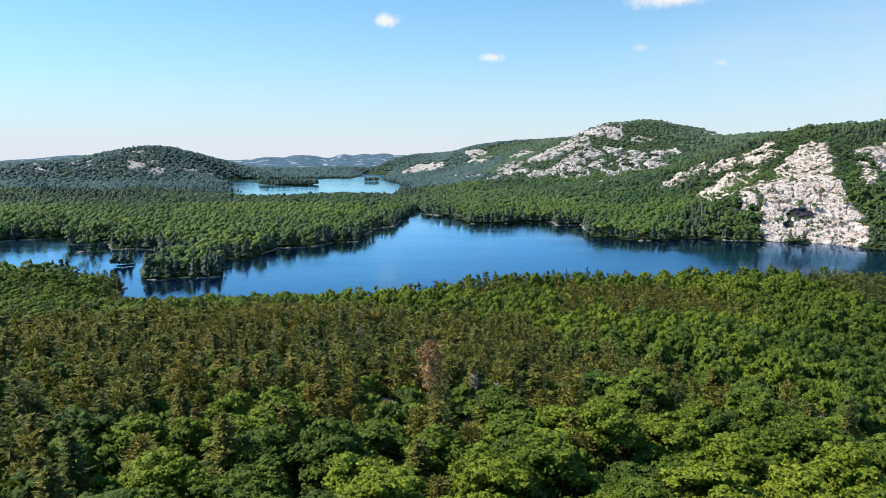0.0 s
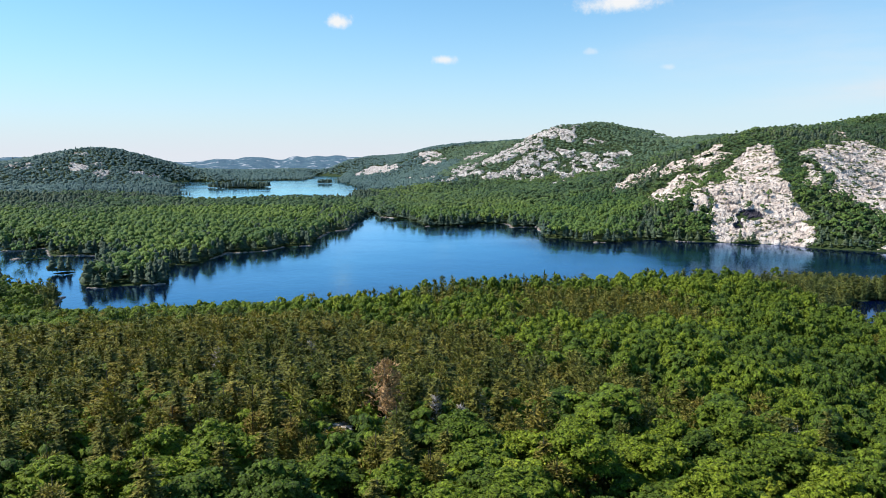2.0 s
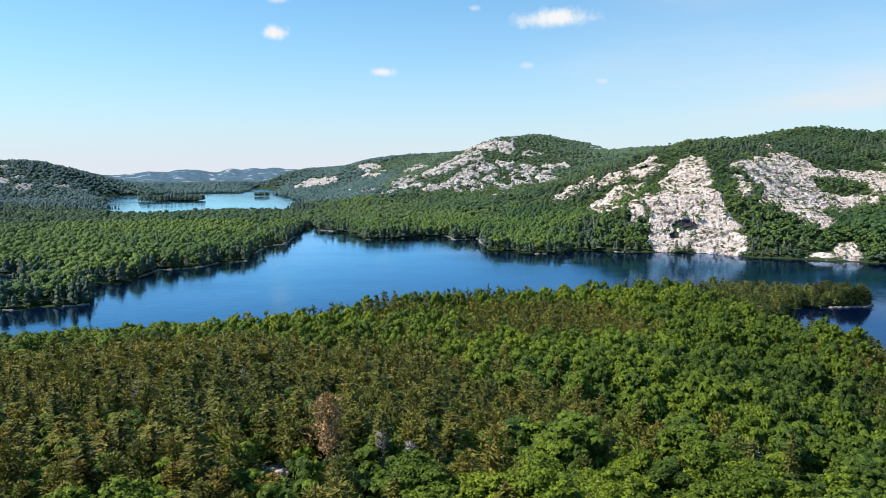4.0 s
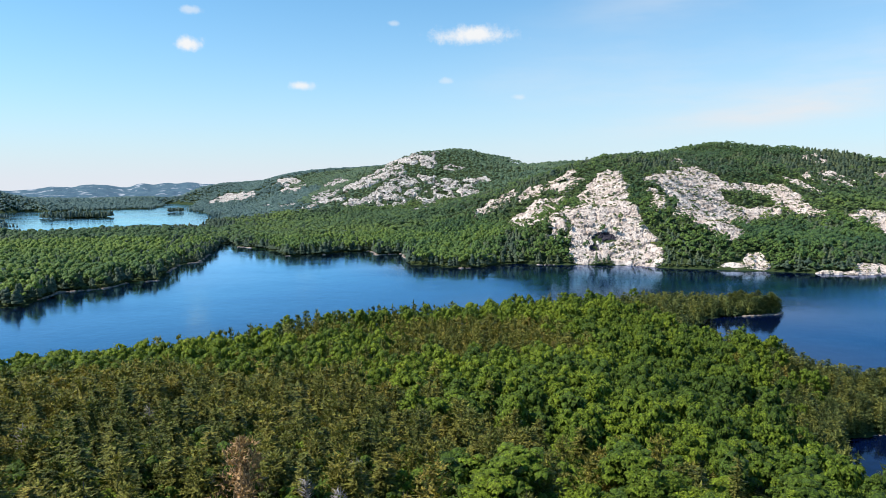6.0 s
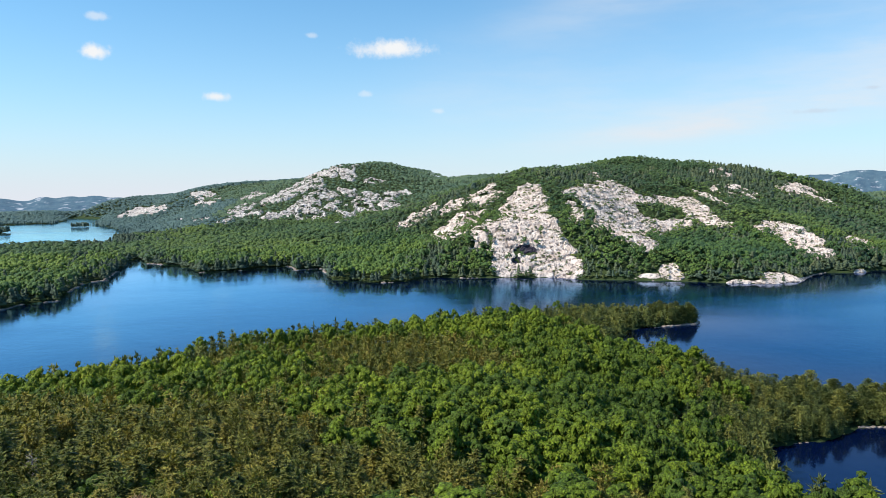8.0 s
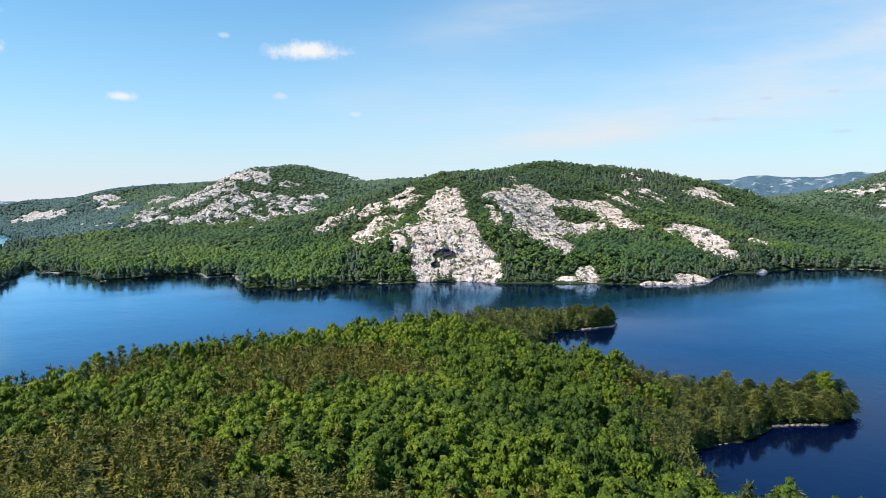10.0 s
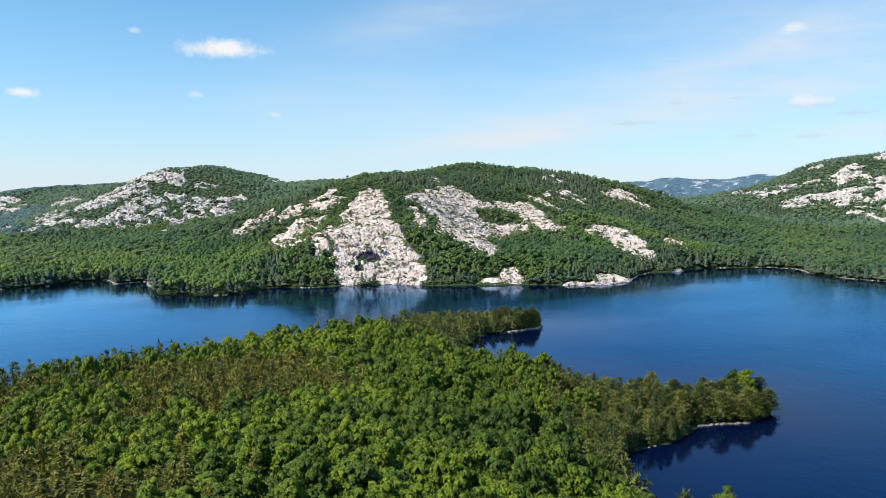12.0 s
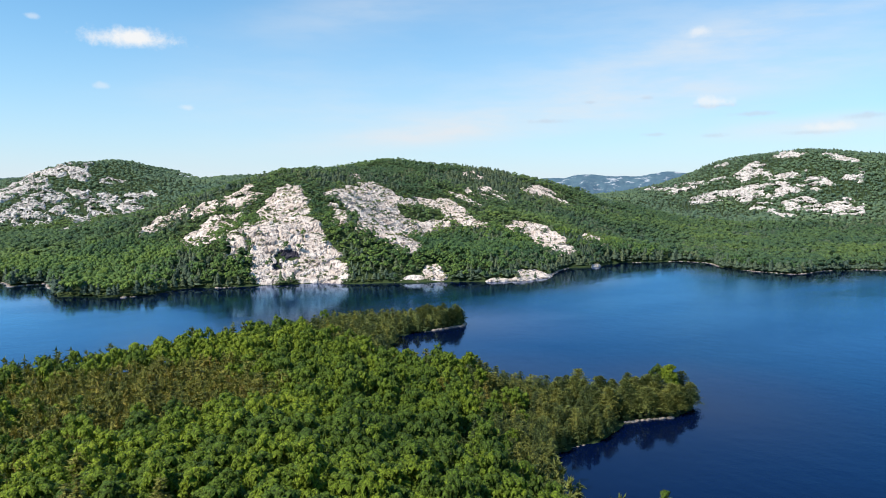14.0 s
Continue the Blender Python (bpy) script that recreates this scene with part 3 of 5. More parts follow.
def spread(knots, reach):
    """Heights between knots, smoothly."""
    k = np.array(knots, float)
    g = lambda d2: np.sqrt(d2 + reach * reach)  # noqa: E731
    d2 = (k[:, None, 0] - k[None, :, 0]) ** 2 + (k[:, None, 1] - k[None, :, 1]) ** 2
    w = np.linalg.solve(g(d2) + 1e-6 * np.eye(len(k)), k[:, 2] - k[:, 2].mean())

    def height(x, y):
        z = np.full(np.shape(x), k[:, 2].mean())
        for (kx, ky, _), wk in zip(k, w):
            z = z + wk * g((x - kx) ** 2 + (y - ky) ** 2)
        return z

    return height


landform = spread(HEADLAND + LOWLAND + PLAIN + FACES + CREST_WEST + CREST_MIDDLE + CREST_NORTH + CREST_CLIFF + CREST_EAST, 40.0)


def ground_height(x, y, d=None):
    x, y = np.asarray(x, float), np.asarray(y, float)
    d = inland(x, y) if d is None else d
    lie = landform(x, y) * np.where(x > 700, np.interp(np.hypot(x, y) + 400 * np.clip((1100 - x) / 400, 0, 1), [2300, 2900], [1, 0.3]), 1)
    z = np.maximum(lie, 1.6) + np.clip(d / 250, 0, 1) * np.clip(lie / 45, 0.12, 1) * (5 * rough(x, y, 140, 4, 3) + 2.5 * rough(x, y, 35, 2, 8))
    z = np.maximum(z, 1.2)
    return np.where(d > 0, 0.4 + z * (1 - np.exp(-np.maximum(d, 0) / np.interp(np.hypot(x, y), [900, 1600], [22, 70]))), np.maximum(-6, d * 0.4))


def grid_mesh(name, xs, ys, zs, mat):
    rows, cols = xs.shape
    me = bpy.data.meshes.new(name)
    n = np.arange(rows * cols).reshape(rows, cols)
    quads = np.stack([n[:-1, :-1], n[1:, :-1], n[1:, 1:], n[:-1, 1:]], -1).reshape(-1, 4)
    raw_mesh(me, np.stack([xs, ys, zs], -1).reshape(-1, 3), quads)
    me.materials.append(mat)
    me.shade_smooth()
    return new(name, me)


def raw_mesh(me, verts, faces, flat=False):
    faces = np.asarray(faces, np.int32)
    me.vertices.add(len(verts))
    me.vertices.foreach_set("co", np.asarray(verts, np.float32).ravel())
    me.loops.add(faces.size)
    me.loops.foreach_set("vertex_index", faces.ravel())
    me.polygons.add(len(faces))
    me.polygons.foreach_set("loop_start", np.arange(0, faces.size, faces.shape[1], dtype=np.int32))
    me.update(calc_edges=True)
    if flat:
        me.shade_flat()


def build_ground():
    """One sheet from under the camera to the horizon, finer towards the middle."""
    ways = np.radians(np.concatenate([np.arange(-44, 84, 0.5), np.arange(84, 316.1, 4.0)]))
    far = np.concatenate([[0.5], np.geomspace(14, 4700, 220)])
    w, r = np.meshgrid(ways, far)
    x, y = r * np.sin(w), r * np.cos(w)
    return tagged(grid_mesh("ground", x, y, ground_height(x, y), SOIL), "dark forest floor under the woods, rising into hills", "ground", kind="structure")


build_ground()


def build_water():
    """One level sheet; "lee" says how sheltered the water lies, from the open lake to the foot of a shore."""
    ways = np.radians(np.concatenate([np.arange(-44, 84, 0.7), np.arange(84, 316.1, 4.0)]))[::-1]
    w, r = np.meshgrid(ways, np.concatenate([[0.5], np.geomspace(60, 4800, 150)]))
    x, y = r * np.sin(w), r * np.cos(w)
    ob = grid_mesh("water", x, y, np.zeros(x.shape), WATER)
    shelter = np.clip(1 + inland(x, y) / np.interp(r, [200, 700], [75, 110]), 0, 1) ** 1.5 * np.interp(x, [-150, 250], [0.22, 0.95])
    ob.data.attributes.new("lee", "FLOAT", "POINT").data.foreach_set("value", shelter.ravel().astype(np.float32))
    return tagged(ob, "calm deep blue lake water with faint ripples", "water", kind="structure")


build_water()


# ---- bare rock ----
OUTCROPS = [*CLIFF, *SLABS, *LEDGES, *WEST_LEDGES, *EAST_FACES, *NORTH_FACES, *WEST_HILL, *SHORE_ROCKS, *RIDGE_ROCKS]


def bareness(x, y, outline):
    """Metres inside a patch of bare rock, with a frayed edge and green gaps."""
    d = -signed(x, y, outline)
    far = float(np.hypot(*np.mean(outline, 0)))
    k = far / 900
    wide = min(1.0, math.sqrt(float(np.ptp(np.array(outline), 0).prod())) / (60 * k))
    fray = 10 * rough(x, y, 30 * k, 3, 31) + 5 * rough(x, y, 9 * k, 2, 32)
    gaps = 70 * np.clip(rough(x * 0.8 + y * 0.3, y, 42 * k, 3, 37) - 0.24, 0, 1)
    if far > 1150 or outline in WEST_LEDGES:  # on the hills the rock shows in broken streaks
        level, grow = (0.22, 9) if outline in WEST_LEDGES else (0.20, 14) if outline in RIDGE_ROCKS else (0.14, 8) if outline in WEST_HILL else (0.16, 9) if outline in NORTH_FACES else (0.07, 8)
        return np.minimum(d + grow, 30) + k * (0.55 * fray - 150 * np.clip(rough(x + y * 0.25, y * 0.55, 9 * k, 3, 38) - level, 0, 0.4))
    return d + wide * k * (fray + (8 if outline in LEDGES else 3 if outline in CLIFF else 6) - gaps * (0.5 if outline in SLABS else 0.2))


def cells(x, y, size, seed):
    """Broken blocks in plan: a random number for the block at each place, and how near its edge is."""
    u, v = x / size, y / size
    iu, iv = np.floor(u), np.floor(v)
    first, second, who = np.full(u.shape, 9.0), np.full(u.shape, 9.0), np.zeros(u.shape)
    for a in (-1, 0, 1):
        for b in (-1, 0, 1):
            ju, jv = iu + a, iv + b
            d = np.hypot(ju + lattice(ju, jv, seed) - u, jv + lattice(ju, jv, seed + 1) - v)
            nearer = d < first
            second = np.where(nearer, first, np.minimum(second, d))
            who = np.where(nearer, lattice(ju, jv, seed + 2), who)
            first = np.where(nearer, d, first)
    return who, second - first


def islands(cells_in):
    """A number for each connected patch of a grid."""
    mark = np.zeros(cells_in.shape, int)
    count = 0
    for i, j in np.argwhere(cells_in):
        if mark[i, j]:
            continue
        count += 1
        mark[i, j] = count
        todo = [(i, j)]
        while todo:
            a, b = todo.pop()
            for p, q in ((a + 1, b), (a - 1, b), (a, b + 1), (a, b - 1)):
                if 0 <= p < mark.shape[0] and 0 <= q < mark.shape[1] and cells_in[p, q] and not mark[p, q]:
                    mark[p, q] = count
                    todo.append((p, q))
    return mark


def outcrop(name, outline, label, step, relief=1.0, hollow=None, stone=ROCK):
    """Bare rock laid over the slope: blocks, ledges and cracks, sinking into the ground at its edge."""
    p = np.array(outline, float)
    pad = (14 if np.hypot(*p.mean(0)) < 1150 else 28) * np.hypot(*p.mean(0)) / 900
    x, y = np.meshgrid(np.arange(p[:, 0].min() - pad, p[:, 0].max() + pad, step), np.arange(p[:, 1].min() - pad, p[:, 1].max() + pad, step))
    x = x + (lattice(np.floor(x / step), np.floor(y / step), 71) - 0.5) * step * 0.6
    y = y + (lattice(np.floor(x / step), np.floor(y / step), 72) - 0.5) * step * 0.6
    d = bareness(x, y, outline)
    z = ground_height(x, y)
    k = max(1.0, step / 1.8)
    along, across = 0.4 * x + 0.92 * y, (0.92 * x - 0.4 * y) * 0.55  # the blocks lie in ledges across the slope
    who, edge = cells(along + 2 * rough(x, y, 15, 2, 45), across + 4 * rough(x, y, 15, 2, 46), 8.0 * k, 40)
    small, crack = cells(along * 1.4 + 1.5 * rough(x, y, 8, 2, 47), across + 1.5 * rough(x, y, 8, 2, 48), 2.8 * k, 50)
    lift = relief * k * (1.5 * (who - 0.4) + 0.5 * (small - 0.5) - 2.0 * np.clip(1 - edge / 0.14, 0, 1) - 0.6 * np.clip(1 - crack / 0.2, 0, 1) + 0.9 * rough(x, y, 20, 4, 55))
    bench = 5.5 * k
    f = (z / bench + 2.2 * rough(x, y, 45, 3, 61)) % 1.0
    lift = lift + relief * k * 1.5 * (np.clip(f * 3.2, 0, 1) - f)
    hold = np.clip(d / (3.0 * k), 0, 1)
    shaded = np.zeros(x.shape, bool)
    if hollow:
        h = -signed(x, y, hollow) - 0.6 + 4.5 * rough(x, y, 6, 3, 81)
        # faces inside the hollow take the painted shade
        shaded = h > 0
        lift = np.where(shaded, lift - 2.6 * np.clip(h / 1.5, 0, 1), lift)
    rise = hold * (1.3 * relief * k + lift) - (1 - hold) * 1.2 * k
    gx, gy = (ground_height(x + 2, y) - ground_height(x - 2, y)) / 4, (ground_height(x, y + 2) - ground_height(x, y - 2)) / 4
    lean = 1 / np.sqrt(1 + gx * gx + gy * gy)
    x, y, z = x - gx * lean * rise, y - gy * lean * rise, z + lean * rise
    keep = d > -2.5 * k
    n = np.arange(x.size).reshape(x.shape)
    whole = keep[:-1, :-1] & keep[1:, :-1] & keep[1:, 1:] & keep[:-1, 1:]
    quads = np.stack([n[:-1, :-1], n[:-1, 1:], n[1:, 1:], n[1:, :-1]], -1)[whole]
    if not len(quads):
        return
    places, stain_shade = np.stack([x, y, z], -1).reshape(-1, 3), shaded[:-1, :-1][whole].astype(np.int32)
    piece = islands(whole)[whole]
    for k in np.unique(piece):  # each separate rock is a thing of its own
        own = piece == k
        if own.sum() < 8:
            continue
        used, back = np.unique(quads[own], return_inverse=True)
        me = bpy.data.meshes.new(name)
        raw_mesh(me, places[used], back.reshape(-1, 4), True)
        me.materials.append(stone)
        me.materials.append(OVERHANG_SHADE)
        me.polygons.foreach_set("material_index", stain_shade[own])
        tagged(new(name, me), label, "rock", "bare rock on the hills")


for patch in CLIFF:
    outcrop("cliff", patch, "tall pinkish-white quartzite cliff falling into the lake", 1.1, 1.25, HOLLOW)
for patch in SLABS:
    outcrop("rock_outcrop", patch, "broad pale quartzite slab on the wooded hillside", 1.4, 1.2)
for patch in LEDGES + WEST_LEDGES:
    outcrop("rock_outcrop", patch, "broken pale quartzite ledge among the trees", 1.6, 1.3)
for patch in NORTH_FACES:
    outcrop("rock_outcrop", patch, "white weathered quartzite face on the north hill", 2.2, 1.5, None, GREY_ROCK)
for patch in EAST_FACES:
    outcrop("rock_outcrop", patch, "pale bare rock face on the east hill", 2.5, 1.5, None, GREY_ROCK)
for patch in WEST_HILL + RIDGE_ROCKS:
    outcrop("rock_outcrop", patch, "small pale rock patch on a distant hill", 2.8, 1.0, None, GREY_ROCK)

for patch in SHORE_ROCKS:
    outcrop("shore_rock", patch, "low pale rock shelf at the water's edge", 0.9, 0.45)

# ---- trees ----
rng = np.random.default_rng(7)
ICO_V = np.array([(0, 0, 1), *[(0.894 * math.cos(k * 1.2566), 0.894 * math.sin(k * 1.2566), 0.447) for k in range(5)],
    *[(0.894 * math.cos(k * 1.2566 + 0.628), 0.894 * math.sin(k * 1.2566 + 0.628), -0.447) for k in range(5)], (0, 0, -1)])
ICO_F = np.array([(0, 1 + k, 1 + (k + 1) % 5) for k in range(5)] + [(1 + k, 6 + k, 1 + (k + 1) % 5) for k in range(5)]
    + [(6 + k, 6 + (k + 1) % 5, 1 + (k + 1) % 5) for k in range(5)] + [(11, 6 + (k + 1) % 5, 6 + k) for k in range(5)])


def join(pieces):
    vs, fs, n = [], [], 0
    for v, f in pieces:
        vs.append(v)
        fs.append(np.asarray(f) + n)
        n += len(v)
    return np.concatenate(vs), np.concatenate(fs)


def lump(centre, size, wobble, faces=ICO_F):
    return np.array(centre) + ICO_V * np.array(size) * (1 + wobble * rng.uniform(-1, 1, (12, 1))), faces


def unit(v):
    return v / (np.linalg.norm(v, axis=-1, keepdims=True) + 1e-9)


def clumps(centres, normals, size, long=1.25):
    """Small leaf clumps, one tilted blade at each place, facing about along its normal."""
    n = len(centres)
    side = unit(np.cross(normals, rng.normal(size=(n, 3))))
    up = np.cross(normals, side)
    s = size * rng.uniform(0.6, 1.4, (n, 1))
    skew = rng.uniform(-0.5, 0.5, (n, 1))
    a = centres - side * s * 0.62 - up * s * 0.4
    b = centres + side * s * 0.62 - up * s * 0.4
    c = centres + side * s * skew + up * s * 0.62 * long
    return np.stack([a, b, c], 1).reshape(-1, 3), np.arange(3 * n).reshape(-1, 3)


def blades(centres, ways, size):
    """Slim sprays of needles, each a long blade laid along its way."""
    n = len(centres)
    way = unit(ways)
    side = unit(np.cross(way, rng.normal(size=(n, 3)) * (0.45, 0.45, 0.3) + (0, 0, 1)))
    s = size * rng.uniform(0.6, 1.4, (n, 1))
    a, b, c = centres - side * s * 0.34 - way * s * 0.5, centres + side * s * 0.34 - way * s * 0.4, centres + way * s * 1.1
    return np.stack([a, b, c], 1).reshape(-1, 3), np.arange(3 * n).reshape(-1, 3)


def leafy_crown(height, spread_r, lobes, tufts, leaves, leaf):
    """A rounded crown of billows: each billow is a ball of small leaf masses, wrapped in loose leaves."""
    pieces, spots, norms = [], [], []
    for k in range(lobes):
        w = 2.399 * k + rng.uniform(-0.4, 0.4)
        up = 1 - 1.25 * (k + 0.5) / lobes
        ring = math.sqrt(max(0.0, 1 - up * up)) * 0.66
        c = np.array([ring * spread_r * math.cos(w), ring * spread_r * math.sin(w), height * (0.60 + 0.25 * up)])
        c += rng.uniform(-0.14, 0.14, 3) * spread_r
        r = spread_r * rng.uniform(0.34, 0.52) * (8.0 / lobes) ** 0.42
        pieces.append(lump(c, (r * 0.86, r * 0.86, r * 0.8), 0.2, ICO_F[:10]))
        n = rng.normal(size=(tufts, 3))
        n[:, 2] = np.abs(n[:, 2]) * 0.9 - 0.2
        n = unit(n)
        q = r * rng.uniform(0.7, 1.3, tufts) * min(0.5, 0.95 / math.sqrt(max(tufts, 1)))
        for v, g in zip(n, q):
            pieces.append(lump(c + v * r * (0.9, 0.9, 0.85), (g, g, g * 0.9), 0.35, ICO_F[:10]))
        if leaves:
            n = rng.normal(size=(leaves, 3))
            n[:, 2] = np.abs(n[:, 2]) - 0.3
            n = unit(n)
            spots.append(c + n * r * (1, 1, 0.92) * rng.uniform(0.92, 1.24, (leaves, 1)))
            norms.append(n + rng.normal(scale=0.55, size=n.shape) + (0, 0, 0.3))
    if leaves:
        pieces.append(clumps(np.concatenate(spots), unit(np.concatenate(norms)), leaf))
    return join(pieces)


def tiered_crown(height, spread_r, tiers, points, base=0.12):
    """A slim conifer far off: ragged skirts of boughs, one above the other."""
    pieces = []
    for k in range(tiers):
        f = k / tiers
        r = spread_r * (1 - f) ** 0.6 * rng.uniform(0.85, 1.15)
        low, top = height * (base + (1 - base) * f), height * min(1.0, base + (1 - base) * (f + 1.45 / tiers))
        w = np.arange(2 * points) * math.pi / points + rng.uniform(0, 1)
        out = np.where(np.arange(2 * points) % 2, 0.5, 1.0) * r * rng.uniform(0.75, 1.2, 2 * points)
        ring = np.stack([out * np.cos(w), out * np.sin(w), low + rng.uniform(-0.06, 0.06, 2 * points) * height], -1)
        v = np.concatenate([ring, [(rng.uniform(-0.1, 0.1) * r, rng.uniform(-0.1, 0.1) * r, top)]])
        pieces.append((v, np.array([(i, (i + 1) % (2 * points), 2 * points) for i in range(2 * points)])))
    return join(pieces)


def broadleaf_crown(height, spread_r, lobes, lobe_faces, leaves, leaf):
    """A rounded, lobed crown: a dome of billows, each wrapped in leaf clumps."""
    pieces, spots, norms = [], [], []
    for k in range(lobes):
        w = 2.399 * k + rng.uniform(-0.5, 0.5)
        up = 1 - 1.35 * (k + 0.5) / lobes
        ring = math.sqrt(max(0.0, 1 - up * up)) * 0.74
        c = np.array([ring * spread_r * math.cos(w), ring * spread_r * math.sin(w), height * (0.58 + 0.28 * up)])
        c += rng.uniform(-0.16, 0.16, 3) * spread_r
        r = spread_r * rng.uniform(0.30, 0.52) * (9.0 / max(lobes, 6)) ** 0.3
        size = np.array([r, r, r * 0.8])
        pieces.append(lump(c, size * (0.74 if leaves else 1.08), 0.25, lobe_faces))
        if leaves:
            n = rng.normal(size=(leaves, 3))
            n[:, 2] = np.abs(n[:, 2]) * 0.9 - 0.3
            n = unit(n)
            spots.append(c + n * size * rng.uniform(0.72, 1.2, (leaves, 1)))
            norms.append(n + rng.normal(scale=0.4, size=n.shape) + (0, 0, 0.25))
    if leaves:
        pieces.append(clumps(np.concatenate(spots), unit(np.concatenate(norms)), leaf))
    return join(pieces)


def conifer_crown(height, spread_r, whorls, arms, tufts, tuft, base=0.08, blunt=0.62):
    """Uneven tiers of boughs about a stem; each bough carries flat tufts of needles."""
    spots, norms = [], []
    for k in range(whorls):
        f = (k + 0.3) / whorls
        reach = spread_r * (1 - f) ** blunt * rng.uniform(0.78, 1.12) + 0.2
        for j in range(arms if f < 0.75 else max(3, arms - 2)):
            w = 6.2832 * (j + rng.uniform(-0.35, 0.35)) / arms + k * 1.9
            r = reach * rng.uniform(0.62, 1.12)
            d = np.array([math.cos(w), math.sin(w), 0])
            z = height * (base + (0.97 - base) * f) + rng.uniform(-0.35, 0.35)
            droop = rng.uniform(-0.05, 0.28)
            for q in range(tufts):
                t = (q + 0.7) / tufts
                spots.append(d * r * t + (0, 0, z - droop * r * t * t) + rng.uniform(-0.22, 0.22, 3) * tuft)
                g = rng.uniform(-0.9, 0.9)
                norms.append(np.array([d[0] * math.cos(g) - d[1] * math.sin(g), d[0] * math.sin(g) + d[1] * math.cos(g), rng.uniform(-0.3, 0.25)]))
    spots.append(np.array([0, 0, height * 0.97]))
    norms.append(np.array([0.05, 0.02, 1.0]))
    pieces = [blades(np.array(spots), np.array(norms), tuft)]
    core = np.array([(spread_r * 0.42 * math.cos(k * 1.2566), spread_r * 0.42 * math.sin(k * 1.2566), height * base) for k in range(5)] + [(0, 0, height * 0.92)])
    pieces.append((core, np.array([(k, (k + 1) % 5, 5) for k in range(5)])))
    return join(pieces)


def pine_crown(height, spread_r, puffs, tufts, tuft, base=0.1, taper=0.7):
    """A loose cone of flat, uneven puffs of needles, as old pines have."""
    spots, norms = [], []
    for k in range(puffs):
        f = ((k + rng.uniform(0.1, 0.9)) / puffs) ** 1.15
        w = 2.399 * k + rng.uniform(-0.5, 0.5)
        ring = spread_r * (1 - f) ** taper * rng.uniform(0.45, 1.0)
        c = np.array([ring * math.cos(w), ring * math.sin(w), height * (base + (0.95 - base) * f) - 0.1 * ring])
        r = spread_r * (0.30 + 0.22 * (1 - f)) * rng.uniform(0.8, 1.25)
        n = rng.normal(size=(tufts, 3))
        n[:, 2] = np.abs(n[:, 2]) - 0.15
        n = unit(n)
        spots.append(c + n * (r, r, r * 0.55) * rng.uniform(0.5, 1.1, (tufts, 1)))
        norms.append(n + rng.normal(scale=0.3, size=n.shape) + (0, 0, 0.25))
    spots.append(np.array([(0, 0, height * 0.96), (0.1, 0.1, height * 0.92)]))
    norms.append(np.array([(0.1, 0.0, 1.0), (0.2, 0.3, 0.8)]))
    core = np.array([(spread_r * 0.5 * math.cos(k * 1.2566), spread_r * 0.5 * math.sin(k * 1.2566), height * base) for k in range(5)] + [(0, 0, height * 0.88)])
    return join([blades(np.concatenate(spots), np.concatenate(norms), tuft), (core, np.array([(k, (k + 1) % 5, 5) for k in range(5)]))])


def stacked_crown(height, spread_r, balls):
    """A ragged, full pine far off: leaning balls of needles, smaller towards the top."""
    pieces = []
    for k in range(balls):
        f = (k + 0.5) / balls
        r = spread_r * (1.05 - 0.62 * f) * rng.uniform(0.85, 1.15)
        c = (rng.uniform(-0.3, 0.3) * r, rng.uniform(-0.3, 0.3) * r, height * (0.16 + 0.74 * f))
        pieces.append(lump(c, (r, r, height * 0.62 / balls), 0.32, ICO_F[:15]))
    return join(pieces)


def bareness_any(x, y):
    best = np.full(np.shape(x), -1e9)
    for outline in OUTCROPS:
        p = np.array(outline)
        (ax, ay), (bx, by) = p.min(0) - 60, p.max(0) + 60
        i = np.where((x > ax) & (x < bx) & (y > ay) & (y < by))[0]
        if len(i):
            best[i] = np.maximum(best[i], bareness(x[i], y[i], outline))
    return best


def scatter(step, seed, near, far, turn=(-38, 78), bare=False, stray=0.0, rim=None):
    """Jittered places over the plan between two distances, seen from the headland, on dry land."""
    r = np.random.default_rng(seed)
    n = int(far / step) + 1
    gx, gy = np.meshgrid(np.arange(-n, n + 1), np.arange(-n, n + 1))
    x = ((gx + r.uniform(-0.45, 0.45, gx.shape)) * step).ravel()
    y = ((gy + r.uniform(-0.45, 0.45, gy.shape)) * step).ravel()
    d, w = np.hypot(x, y), np.degrees(np.arctan2(x, y))
    d = d + np.where(d > 700, 130 * rough(x, y, 160, 3, 99), 0) - np.where((x > 0) & (d > 440) & (d < 600), 50, 0)
    ok = (d > near) & (d <= far) & (((w > turn[0]) & (w < turn[1])) | (d < 70))
    x, y = x[ok], y[ok]
    s, b = inland(x, y), bareness_any(x, y)
    ok = (s > 0.6) & ((b > 2) if bare else ((b < 1) | (r.uniform(0, 1, len(x)) < stray)))
    if rim:
        ok &= (b > rim[0]) & (b < rim[1])
    return x[ok], y[ok], s[ok]


